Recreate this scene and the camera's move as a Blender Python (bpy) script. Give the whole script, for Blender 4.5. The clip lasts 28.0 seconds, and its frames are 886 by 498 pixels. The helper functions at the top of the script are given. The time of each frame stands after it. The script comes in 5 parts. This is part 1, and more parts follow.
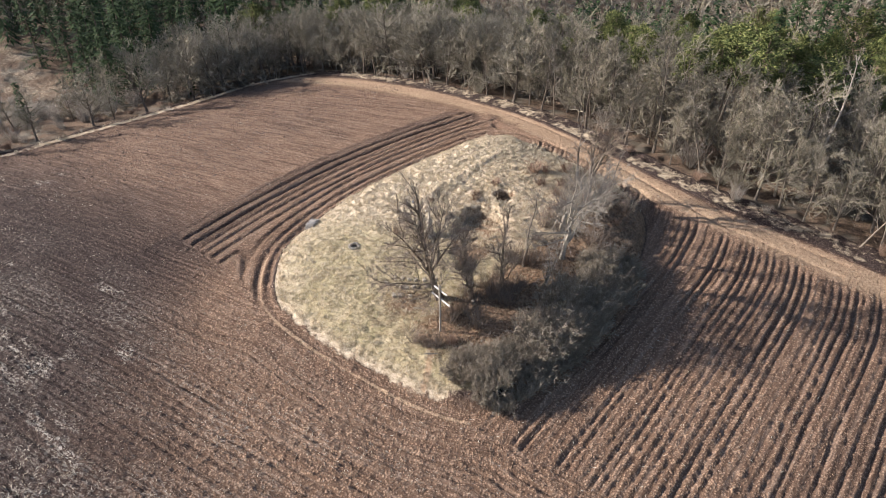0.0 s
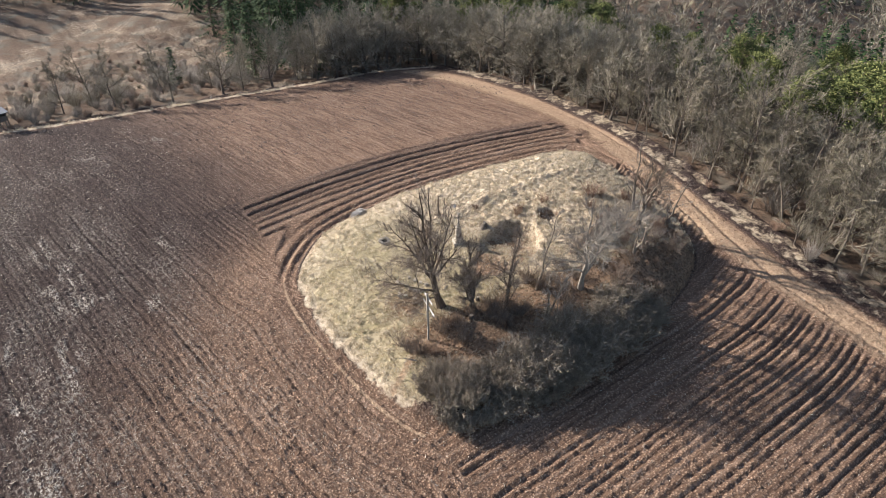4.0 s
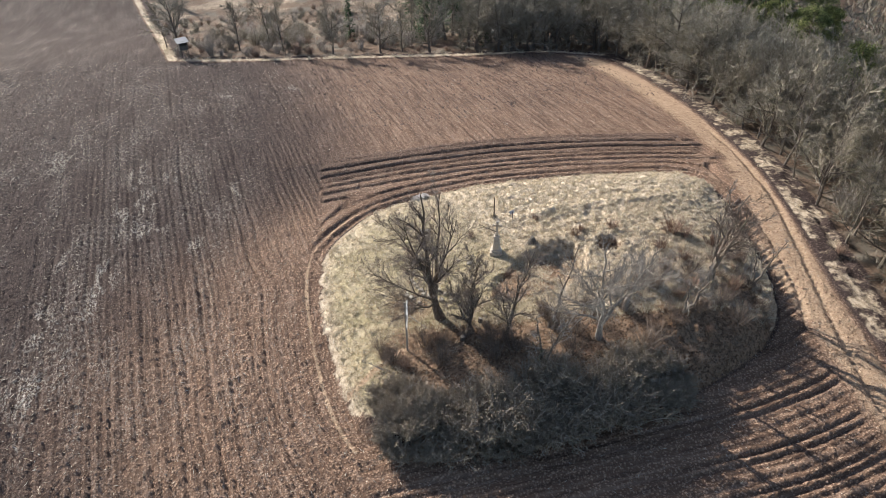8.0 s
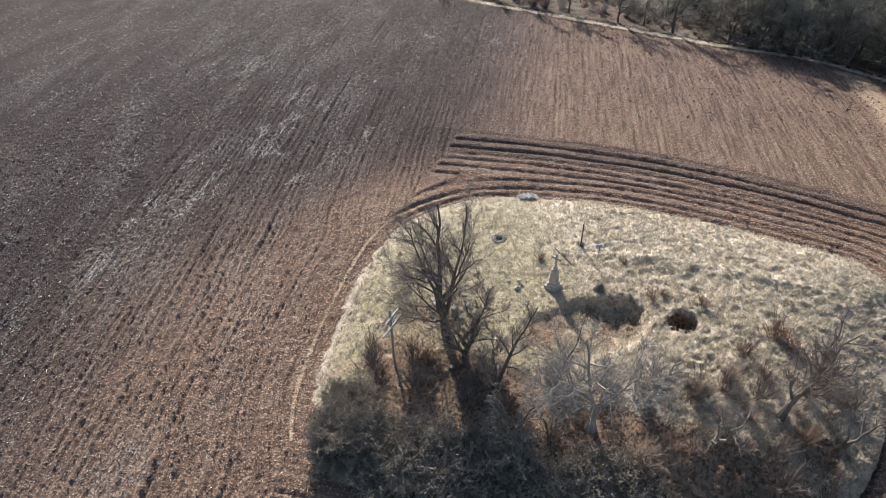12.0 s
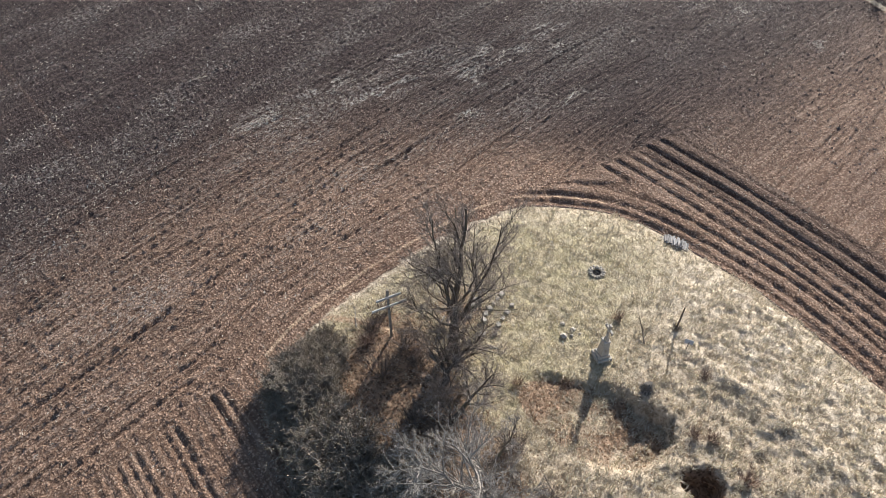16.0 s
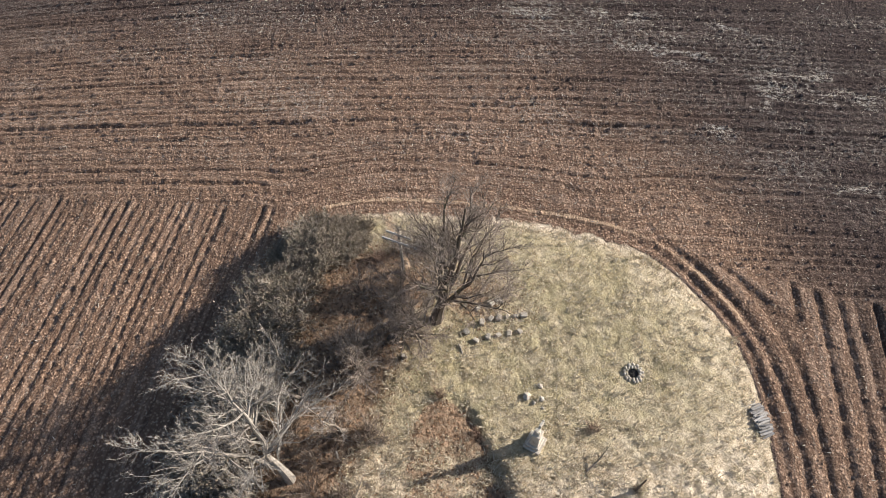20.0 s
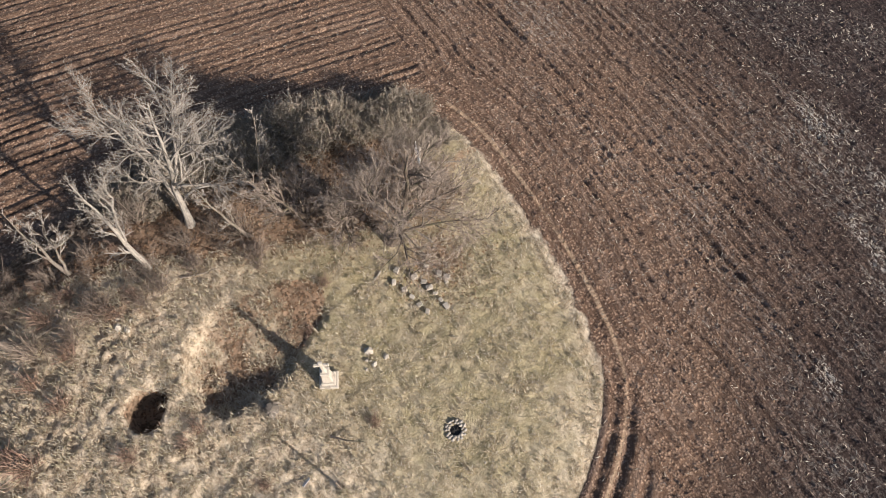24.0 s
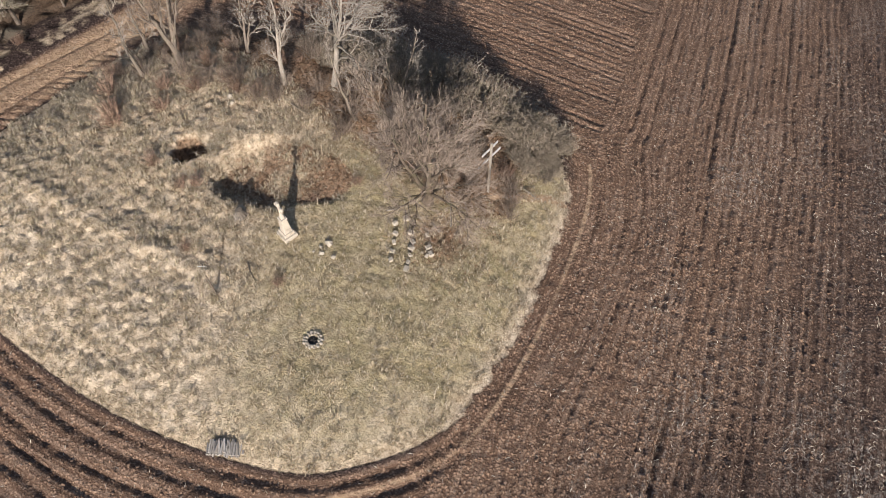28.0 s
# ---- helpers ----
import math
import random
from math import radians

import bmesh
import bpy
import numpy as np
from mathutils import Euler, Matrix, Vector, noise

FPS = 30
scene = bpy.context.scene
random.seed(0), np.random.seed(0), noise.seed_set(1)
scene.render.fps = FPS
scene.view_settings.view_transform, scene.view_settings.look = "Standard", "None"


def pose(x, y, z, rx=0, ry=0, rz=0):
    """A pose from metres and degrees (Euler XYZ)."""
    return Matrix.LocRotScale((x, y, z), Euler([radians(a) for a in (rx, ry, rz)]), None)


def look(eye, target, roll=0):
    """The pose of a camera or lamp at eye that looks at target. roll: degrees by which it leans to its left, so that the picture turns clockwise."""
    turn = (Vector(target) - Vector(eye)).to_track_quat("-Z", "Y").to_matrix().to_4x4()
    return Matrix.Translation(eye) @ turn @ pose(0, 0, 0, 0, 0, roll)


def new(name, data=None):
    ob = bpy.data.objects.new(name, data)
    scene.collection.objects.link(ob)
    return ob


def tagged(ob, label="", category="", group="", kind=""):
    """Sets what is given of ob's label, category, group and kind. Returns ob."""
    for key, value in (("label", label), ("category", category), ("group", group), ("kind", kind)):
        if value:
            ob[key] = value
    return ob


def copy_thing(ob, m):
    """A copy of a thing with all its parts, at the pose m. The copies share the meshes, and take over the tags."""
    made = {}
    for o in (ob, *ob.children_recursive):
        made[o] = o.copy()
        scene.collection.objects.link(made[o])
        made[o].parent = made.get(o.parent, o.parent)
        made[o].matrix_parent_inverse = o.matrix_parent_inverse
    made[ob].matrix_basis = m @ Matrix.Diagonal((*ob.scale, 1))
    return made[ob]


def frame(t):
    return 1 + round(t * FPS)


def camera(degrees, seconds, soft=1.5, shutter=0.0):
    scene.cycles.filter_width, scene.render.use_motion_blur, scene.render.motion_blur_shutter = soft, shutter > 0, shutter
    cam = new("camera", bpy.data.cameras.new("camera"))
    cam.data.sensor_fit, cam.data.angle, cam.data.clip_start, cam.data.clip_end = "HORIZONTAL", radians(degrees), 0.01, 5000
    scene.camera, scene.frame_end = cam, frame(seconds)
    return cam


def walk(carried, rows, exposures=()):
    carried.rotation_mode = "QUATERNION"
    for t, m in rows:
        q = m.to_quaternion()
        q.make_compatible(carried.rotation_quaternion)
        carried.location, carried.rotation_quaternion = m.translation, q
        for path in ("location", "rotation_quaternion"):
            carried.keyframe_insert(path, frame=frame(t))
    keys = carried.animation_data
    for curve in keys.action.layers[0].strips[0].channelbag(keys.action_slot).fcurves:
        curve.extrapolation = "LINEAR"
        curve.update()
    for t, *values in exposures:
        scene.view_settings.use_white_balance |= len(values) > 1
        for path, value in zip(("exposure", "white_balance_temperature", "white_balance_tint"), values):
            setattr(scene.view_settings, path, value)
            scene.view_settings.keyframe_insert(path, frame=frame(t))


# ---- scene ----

# ---- camera and its path: a drone circling the mound ----
cam = camera(64.88, 28.0, 0.6)
PATH = [
    (0, (-32.29, -32.43, 32.48), (-5.93, -13.07, 9.44), -0.82),
    (1, (-30.96, -34.40, 32.63), (-5.80, -13.46, 9.63), -0.65),
    (2, (-29.20, -36.31, 32.71), (-5.50, -13.72, 9.72), -0.57),
    (3, (-27.08, -38.07, 32.81), (-5.15, -13.81, 9.77), -0.55),
    (4, (-24.47, -39.32, 32.73), (-4.49, -13.48, 9.64), -0.59),
    (5, (-21.40, -40.17, 32.32), (-3.54, -12.82, 9.23), -0.61),
    (6, (-17.98, -40.57, 32.10), (-2.70, -11.89, 8.78), -0.62),
    (7, (-14.36, -40.91, 31.94), (-2.11, -11.15, 8.18), -0.66),
    (8, (-10.55, -41.00, 31.69), (-1.65, -10.43, 7.48), -0.75),
    (9, (-6.75, -40.61, 31.59), (-1.43, -9.57, 6.94), -0.72),
    (10, (-3.05, -39.63, 31.60), (-1.52, -8.52, 6.49), -0.65),
    (11, (0.57, -37.99, 31.63), (-1.91, -7.43, 5.94), -0.62),
    (12, (3.88, -35.74, 31.82), (-2.48, -6.49, 5.29), -0.78),
    (13, (6.85, -33.08, 31.91), (-3.19, -5.77, 4.47), -1.01),
    (14, (9.43, -30.57, 31.55), (-4.24, -5.55, 3.49), 0.06),
    (15, (11.59, -27.23, 31.61), (-5.44, -5.53, 2.65), 0.28),
    (16, (13.12, -23.35, 31.81), (-6.66, -5.84, 1.78), 0.01),
    (17, (14.10, -19.25, 31.95), (-7.64, -6.67, 0.82), -0.40),
    (18, (14.39, -15.17, 32.09), (-8.18, -7.84, -0.10), -0.65),
    (19, (14.12, -11.05, 32.07), (-8.19, -8.99, -1.07), -1.04),
    (20, (13.00, -7.15, 32.14), (-7.66, -9.94, -2.00), -1.19),
    (21, (11.31, -3.44, 32.05), (-6.89, -10.52, -2.86), -1.38),
    (22, (9.30, -0.16, 31.89), (-6.09, -10.69, -3.50), -1.16),
    (23, (6.59, 2.67, 32.08), (-5.37, -10.48, -3.75), -0.46),
    (24, (3.40, 5.32, 32.13), (-4.81, -10.19, -3.82), -0.26),
    (25, (-0.23, 7.41, 32.21), (-4.22, -9.89, -3.63), -0.95),
    (26, (-4.09, 8.97, 31.99), (-3.63, -9.75, -3.35), -1.58),
    (27, (-7.95, 10.19, 31.37), (-3.01, -9.60, -3.03), -1.61),
    (28, (-11.61, 10.56, 31.28), (-2.66, -9.21, -2.32), -0.34),
]
walk(cam, [(t, look(eye, target, roll)) for t, eye, target, roll in PATH],
     [(0, 0.93, 6500, 14), (8, 0.94, 6380, 11), (12, 0.89, 6000, 10), (15, 0.84, 6050, 10), (18, 0.83, 6430, 10), (21, 0.71, 6500, 12), (25, 0.43, 6600, 14), (28, 0.33, 6600, 14)])

# ---- light: low winter sun and clear sky ----
SUN_WAY = Vector((-0.43, 0.90, 0.0)).normalized()
SUN_UP = radians(22.0)
sun_dir = Vector((SUN_WAY.x * math.cos(SUN_UP), SUN_WAY.y * math.cos(SUN_UP), math.sin(SUN_UP)))
sun_data = bpy.data.lights.new("sun", "SUN")
sun_data.energy, sun_data.angle, sun_data.color = 5.6, radians(0.6), (1.0, 0.93, 0.83)
sun = new("sun", sun_data)
sun.matrix_world = look(sun_dir * 100, (0, 0, 0))
world = bpy.data.worlds.new("sky")
scene.world = world
world.use_nodes = True
sky = world.node_tree.nodes.new("ShaderNodeTexSky")
sky.sky_type, sky.sun_disc = "NISHITA", False
sky.sun_elevation, sky.sun_rotation = SUN_UP, math.atan2(SUN_WAY.x, SUN_WAY.y)
world.node_tree.links.new(sky.outputs[0], world.node_tree.nodes["Background"].inputs[0])
world.node_tree.nodes["Background"].inputs[1].default_value = 0.096


# ---- materials ----
class Nodes:
    """A short way to write node trees."""

    def __init__(self, name):
        self.mat = bpy.data.materials.new(name)
        self.mat.use_nodes = True
        self.tree = self.mat.node_tree
        self.bsdf = self.tree.nodes["Principled BSDF"]
        self.coord = None

    def put(self, socket, value):
        if isinstance(value, bpy.types.NodeSocket):
            self.tree.links.new(value, socket)
        elif isinstance(value, tuple) and len(value) == 3 and socket.type == "RGBA":
            socket.default_value = (*value, 1)
        else:
            socket.default_value = value

    def noise(self, scale, detail=4.0, rough=0.6, vec=None, out=0):
        n = self.tree.nodes.new("ShaderNodeTexNoise")
        n.inputs["Scale"].default_value, n.inputs["Detail"].default_value, n.inputs["Roughness"].default_value = scale, detail, rough
        self.put(n.inputs["Vector"], vec if vec is not None else self.pos())
        return n.outputs[out]

    def voronoi(self, scale, vec=None, out="Distance"):
        n = self.tree.nodes.new("ShaderNodeTexVoronoi")
        n.inputs["Scale"].default_value = scale
        self.put(n.inputs["Vector"], vec if vec is not None else self.pos())
        return n.outputs[out]

    def pos(self):
        if self.coord is None:
            self.coord = self.tree.nodes.new("ShaderNodeTexCoord").outputs["Object"]
        return self.coord

    def stretched(self, sx, sy, sz, turn=0.0):
        n = self.tree.nodes.new("ShaderNodeMapping")
        n.inputs["Scale"].default_value = (sx, sy, sz)
        n.inputs["Rotation"].default_value = (0, 0, turn)
        self.put(n.inputs["Vector"], self.pos())
        return n.outputs[0]

    def ramp(self, value, lo, hi, a=0.0, b=1.0):
        n = self.tree.nodes.new("ShaderNodeMapRange")
        n.interpolation_type = "SMOOTHSTEP"
        for k, v in zip(("Value", "From Min", "From Max", "To Min", "To Max"), (value, lo, hi, a, b)):
            self.put(n.inputs[k], v)
        return n.outputs[0]

    def math(self, op, a, b=0.0):
        n = self.tree.nodes.new("ShaderNodeMath")
        n.operation = op
        self.put(n.inputs[0], a)
        self.put(n.inputs[1], b)
        return n.outputs[0]

    def mix(self, t, a, b, mode="MIX"):
        n = self.tree.nodes.new("ShaderNodeMix")
        n.data_type, n.blend_type = "RGBA", mode
        self.put(n.inputs[0], t)
        self.put(n.inputs[6], a)
        self.put(n.inputs[7], b)
        return n.outputs[2]

    def attr(self, name):
        n = self.tree.nodes.new("ShaderNodeAttribute")
        n.attribute_name = name
        s = self.tree.nodes.new("ShaderNodeSeparateColor")
        self.put(s.inputs[0], n.outputs["Color"])
        return s.outputs[0], s.outputs[1], s.outputs[2], n.outputs["Alpha"]

    def island(self):
        return self.tree.nodes.new("ShaderNodeNewGeometry").outputs["Random Per Island"]

    def chance(self):
        return self.tree.nodes.new("ShaderNodeObjectInfo").outputs["Random"]

    def warped(self, scale, amount):
        """The position, pushed about by noise."""
        push = self.tree.nodes.new("ShaderNodeVectorMath")
        push.operation = "MULTIPLY_ADD"
        push.inputs[1].default_value = (amount, amount, amount)
        self.put(push.inputs[0], self.noise(scale, 3, 0.6, out=1))
        self.put(push.inputs[2], self.pos())
        return push.outputs[0]

    def bump(self, height, strength, distance):
        n = self.tree.nodes.new("ShaderNodeBump")
        n.inputs["Strength"].default_value, n.inputs["Distance"].default_value = strength, distance
        self.put(n.inputs["Height"], height)
        self.put(self.bsdf.inputs["Normal"], n.outputs[0])

    def done(self, color, rough=0.9, spec=0.2, metal=0.0):
        self.put(self.bsdf.inputs["Base Color"], color)
        self.put(self.bsdf.inputs["Roughness"], rough)
        self.put(self.bsdf.inputs["Specular IOR Level"], spec)
        self.put(self.bsdf.inputs["Metallic"], metal)
        return self.mat


def speckled(name, a, b, c, scale=6.0, rough=0.9, bump=0.3, dist=0.02, piece=0.5, metal=0.0):
    """Two colours mixed by grain, a third by stains, and a shift from piece to piece."""
    n = Nodes(name)
    grain = n.noise(scale * 5, 5, 0.7)
    col = n.mix(n.ramp(grain, 0.35, 0.65), a, b)
    col = n.mix(n.ramp(n.noise(scale * 0.7, 3), 0.52, 0.7), col, c)
    col = n.mix(n.math("MULTIPLY", n.chance(), piece), col, c)
    n.bump(grain, bump, dist)
    return n.done(col, rough, 0.25, metal)


def flecked(name, cols, rough=0.85, thin=0.0):
    """Loose stuff whose every piece takes its own shade. thin: the share of light that shines through."""
    n = Nodes(name)
    k = n.island()
    col = cols[0]
    for i, c in enumerate(cols[1:]):
        col = n.mix(n.ramp(k, (i + 0.5) / len(cols), (i + 1.3) / len(cols)), col, c)
    n.done(col, rough, 0.15)
    if thin:
        glow, both = n.tree.nodes.new("ShaderNodeBsdfTranslucent"), n.tree.nodes.new("ShaderNodeMixShader")
        n.put(glow.inputs[0], col)
        both.inputs[0].default_value = thin
        n.put(both.inputs[1], n.bsdf.outputs[0])
        n.put(both.inputs[2], glow.outputs[0])
        n.put(n.tree.nodes["Material Output"].inputs[0], both.outputs[0])
    return n.mat


def ground_material():
    n = Nodes("ground_soil_and_grass")
    grass, litter, wood, path = n.attr("cover")
    straw, ochre, green, ash = n.attr("soil")
    rows = n.tree.nodes.new("ShaderNodeAttribute")
    rows.attribute_name = "rows"

    def drawn(scale, pull, detail=4, rough=0.65):
        m = n.tree.nodes.new("ShaderNodeMapping")
        m.inputs["Scale"].default_value = (1.0, pull, 1.0)
        n.put(m.inputs["Vector"], rows.outputs["Vector"])
        return n.noise(scale, detail, rough, m.outputs[0])

    streak, line = drawn(5.5, 0.45, 5, 0.75), drawn(3.6, 0.05, 4, 0.6)
    clod = n.ramp(n.voronoi(6.0, n.warped(2.2, 0.22)), 0.05, 0.62, 1.0, 0.0)
    lump, grit, mid, wide = n.noise(4.2, 6, 0.75), n.noise(10.0, 5, 0.75), n.noise(1.1, 5, 0.65), n.noise(0.13, 3)
    tiny = n.noise(17.0, 3, 0.7)
    # also feeds the bump: shade in the gaps between clods is painted into the colour
    grain = n.math("ADD", n.math("ADD", n.math("MULTIPLY", lump, 0.45), n.math("MULTIPLY", streak, 0.33)), n.math("MULTIPLY", clod, 0.22))
    soil = n.mix(n.ramp(grain, 0.42, 0.58), (0.036, 0.025, 0.0235), (0.116, 0.085, 0.077))
    soil = n.mix(n.math("MULTIPLY", n.ramp(grit, 0.5, 0.66), n.ramp(ochre, 0.0, 0.6, 0.3, 0.65)), soil, (0.19, 0.141, 0.124))
    soil = n.mix(n.ramp(line, 0.54, 0.64, 0.0, 0.4), soil, (0.145, 0.107, 0.092))
    soil = n.mix(n.ramp(mid, 0.4, 0.75, 0.0, 0.5), soil, (0.076, 0.056, 0.051))
    warm = n.mix(n.ramp(grain, 0.40, 0.60), (0.20, 0.125, 0.086), (0.49, 0.33, 0.23))
    soil = n.mix(n.math("MULTIPLY", ochre, n.ramp(wide, 0.2, 0.7, 0.75, 1.0)), soil, warm)
    soil = n.mix(n.math("MULTIPLY", n.ramp(line, 0.52, 0.62, 0.0, 0.22), ochre), soil, (0.50, 0.37, 0.285))
    bits = n.math("MULTIPLY", n.ramp(n.math("ADD", n.math("MULTIPLY", tiny, 0.35), n.math("MULTIPLY", streak, 0.65)), 0.5, 0.56), straw)
    soil = n.mix(bits, soil, (0.60, 0.555, 0.49))
    flecks = n.ramp(n.math("ADD", n.math("MULTIPLY", n.noise(13.0, 3, 0.6), 0.6), n.math("MULTIPLY", streak, 0.4)), 0.56, 0.61, 0.0, n.ramp(ochre, 0.0, 0.5, 0.2, 0.6))
    soil = n.mix(flecks, soil, (0.36, 0.30, 0.25))
    soil = n.mix(n.ramp(line, 0.45, 0.38, 0.0, 0.4), soil, (0.04, 0.027, 0.023))
    tuft = n.noise(2.6, 6, 0.78, n.stretched(1.0, 0.6, 1.0, 0.4))
    dry = n.mix(n.ramp(tuft, 0.38, 0.60), (0.225, 0.165, 0.11), (0.60, 0.495, 0.37))
    dry = n.mix(n.ramp(grit, 0.42, 0.7, 0.0, 0.7), dry, (0.63, 0.54, 0.415))
    lush = n.mix(n.ramp(lump, 0.3, 0.7), (0.205, 0.175, 0.085), (0.435, 0.375, 0.22))
    lush = n.mix(n.ramp(grit, 0.45, 0.75, 0.0, 0.6), lush, (0.52, 0.455, 0.31))
    turf = n.mix(n.math("MULTIPLY", green, n.ramp(mid, 0.25, 0.7, 0.35, 1.0)), dry, lush)
    turf = n.mix(n.math("MULTIPLY", ochre, 0.75), turf, n.mix(n.ramp(tuft, 0.3, 0.66), (0.40, 0.315, 0.225), (0.74, 0.64, 0.51)))
    turf = n.mix(n.ramp(n.noise(0.8, 5, 0.75), 0.56, 0.76, 0.0, 0.25), turf, (0.235, 0.175, 0.115))
    turf = n.mix(n.ramp(n.noise(5.5, 4, 0.7), 0.56, 0.70, 0.0, n.ramp(green, 0.2, 0.7, 0.5, 0.25)), turf, (0.19, 0.14, 0.09))
    leaves = n.mix(n.ramp(n.voronoi(7.0, out="Color"), 0.2, 0.8), (0.10, 0.066, 0.044), (0.34, 0.23, 0.155))
    leaves = n.mix(n.ramp(lump, 0.42, 0.66, 0.0, 0.8), leaves, (0.27, 0.20, 0.14))
    floor_ = n.mix(n.ramp(lump, 0.3, 0.7), (0.085, 0.06, 0.045), (0.25, 0.175, 0.125))
    floor_ = n.mix(n.ramp(n.noise(0.25, 4), 0.45, 0.7), floor_, (0.18, 0.16, 0.13))
    worn = n.mix(n.ramp(lump, 0.3, 0.7), (0.37, 0.25, 0.16), (0.59, 0.44, 0.31))
    rag = n.math("MULTIPLY", n.math("SUBTRACT", n.noise(2.6, 5, 0.75), 0.5), 0.9)

    def cut(mask, lo=0.35, hi=0.65):
        return n.ramp(n.math("ADD", mask, rag), lo, hi)

    col = n.mix(cut(wood), soil, floor_)
    col = n.mix(cut(grass), col, turf)
    col = n.mix(cut(litter, 0.3, 0.8), col, leaves)
    col = n.mix(cut(path, 0.35, 0.9), col, worn)
    col = n.mix(ash, col, (0.03, 0.028, 0.027))
    h = n.math("ADD", n.math("MULTIPLY", lump, 0.8), n.math("MULTIPLY", grit, 0.5))
    h = n.math("ADD", h, n.math("MULTIPLY", n.ramp(grass, 0.3, 0.7, 0.42, 0.0), streak))
    h = n.math("ADD", h, n.math("MULTIPLY", n.ramp(grass, 0.3, 0.7, 0.27, 0.0), clod))
    h = n.math("ADD", h, n.math("MULTIPLY", tiny, 0.25))
    n.bump(n.math("MULTIPLY", h, n.ramp(grass, 0.3, 0.7, 0.9, 0.7)), 1.0, 0.27)
    return n.done(col, 0.95, 0.1)


def bark(name, a, b, moss):
    n = Nodes(name)
    v = n.noise(7.0, 5, 0.7, n.stretched(2.0, 2.0, 0.5))
    col = n.mix(n.ramp(v, 0.35, 0.65), a, b)
    col = n.mix(n.ramp(n.noise(1.3, 3), 0.5, 0.7, 0.0, 0.7), col, moss)
    col = n.mix(n.math("MULTIPLY", n.chance(), 0.35), col, b)
    n.bump(v, 0.6, 0.03)
    return n.done(col, 0.9, 0.15)


GROUND = ground_material()
BARK_DARK = bark("dark_bark", (0.075, 0.058, 0.046), (0.17, 0.138, 0.112), (0.10, 0.105, 0.055))
BARK_PALE = bark("pale_dead_bark", (0.17, 0.15, 0.13), (0.35, 0.315, 0.275), (0.14, 0.125, 0.10))
BARK_GREY = bark("grey_bark", (0.11, 0.09, 0.074), (0.22, 0.187, 0.157), (0.14, 0.135, 0.085))
BARK_WOOD = bark("brown_wood_bark", (0.07, 0.057, 0.047), (0.16, 0.134, 0.113), (0.11, 0.105, 0.07))
BARK_PINE = bark("pine_bark", (0.12, 0.082, 0.06), (0.23, 0.175, 0.135), (0.12, 0.105, 0.09))
TWIG = flecked("thin_twigs", [(0.16, 0.126, 0.105), (0.25, 0.203, 0.168), (0.33, 0.275, 0.23)])
TWIG_GREY = flecked("grey_twigs", [(0.18, 0.155, 0.133), (0.29, 0.255, 0.222), (0.40, 0.358, 0.318)])
TWIG_PALE = flecked("pale_twigs", [(0.20, 0.175, 0.15), (0.28, 0.25, 0.217), (0.36, 0.325, 0.287)])
TWIG_DARK = flecked("bramble_stems", [(0.22, 0.178, 0.142), (0.31, 0.26, 0.212), (0.40, 0.345, 0.29), (0.23, 0.205, 0.145)])
TWIG_SCRUB = flecked("brown_scrub_stems", [(0.12, 0.092, 0.075), (0.19, 0.15, 0.122), (0.26, 0.21, 0.172)])
SHRUB_LEAF = flecked("withered_bramble_leaves", [(0.17, 0.147, 0.115), (0.21, 0.182, 0.145), (0.26, 0.222, 0.178), (0.22, 0.172, 0.13)])
TWIG_RED = flecked("reddish_stems", [(0.17, 0.105, 0.08), (0.25, 0.165, 0.125), (0.30, 0.225, 0.17)])
TWIG_WOOD = flecked("wood_twigs", [(0.125, 0.108, 0.086), (0.21, 0.185, 0.15), (0.31, 0.278, 0.232), (0.20, 0.185, 0.125)])
TWIG_OAK = flecked("oak_twigs", [(0.15, 0.133, 0.108), (0.245, 0.222, 0.185), (0.35, 0.32, 0.275), (0.22, 0.21, 0.15)])
NEEDLE = flecked("pine_needles", [(0.045, 0.062, 0.022), (0.095, 0.115, 0.04), (0.19, 0.20, 0.075)])
SPRUCE = flecked("spruce_needles", [(0.018, 0.035, 0.016), (0.03, 0.055, 0.022), (0.05, 0.08, 0.03)])
STRAW = flecked("straw_bits", [(0.42, 0.37, 0.30), (0.55, 0.50, 0.42), (0.33, 0.27, 0.20)])
CLOD = flecked("dark_soil_clods", [(0.055, 0.04, 0.036), (0.095, 0.07, 0.062), (0.13, 0.096, 0.083), (0.16, 0.12, 0.102)])
CLOD_WARM = flecked("ochre_soil_clods", [(0.18, 0.116, 0.081), (0.25, 0.165, 0.115), (0.31, 0.21, 0.147)])
BLADE = flecked("dry_grass_blades", [(0.45, 0.38, 0.285), (0.57, 0.495, 0.385), (0.67, 0.60, 0.49), (0.50, 0.445, 0.31)], thin=0.5)
LEAF = flecked("fallen_leaves", [(0.13, 0.075, 0.042), (0.24, 0.145, 0.085), (0.36, 0.235, 0.15), (0.19, 0.105, 0.06)])
WHITE = speckled("weathered_white_paint", (0.55, 0.54, 0.53), (0.46, 0.45, 0.44), (0.30, 0.285, 0.27), 5.0, 0.6, 0.15, 0.01, 0.15)
POST = speckled("weathered_grey_post", (0.34, 0.31, 0.275), (0.26, 0.235, 0.205), (0.17, 0.15, 0.13), 5.0, 0.8, 0.2, 0.01, 0.1)
STONE = speckled("pale_sandstone", (0.52, 0.475, 0.41), (0.42, 0.375, 0.315), (0.27, 0.235, 0.19), 4.0, 0.9, 0.4, 0.02, 0.15)
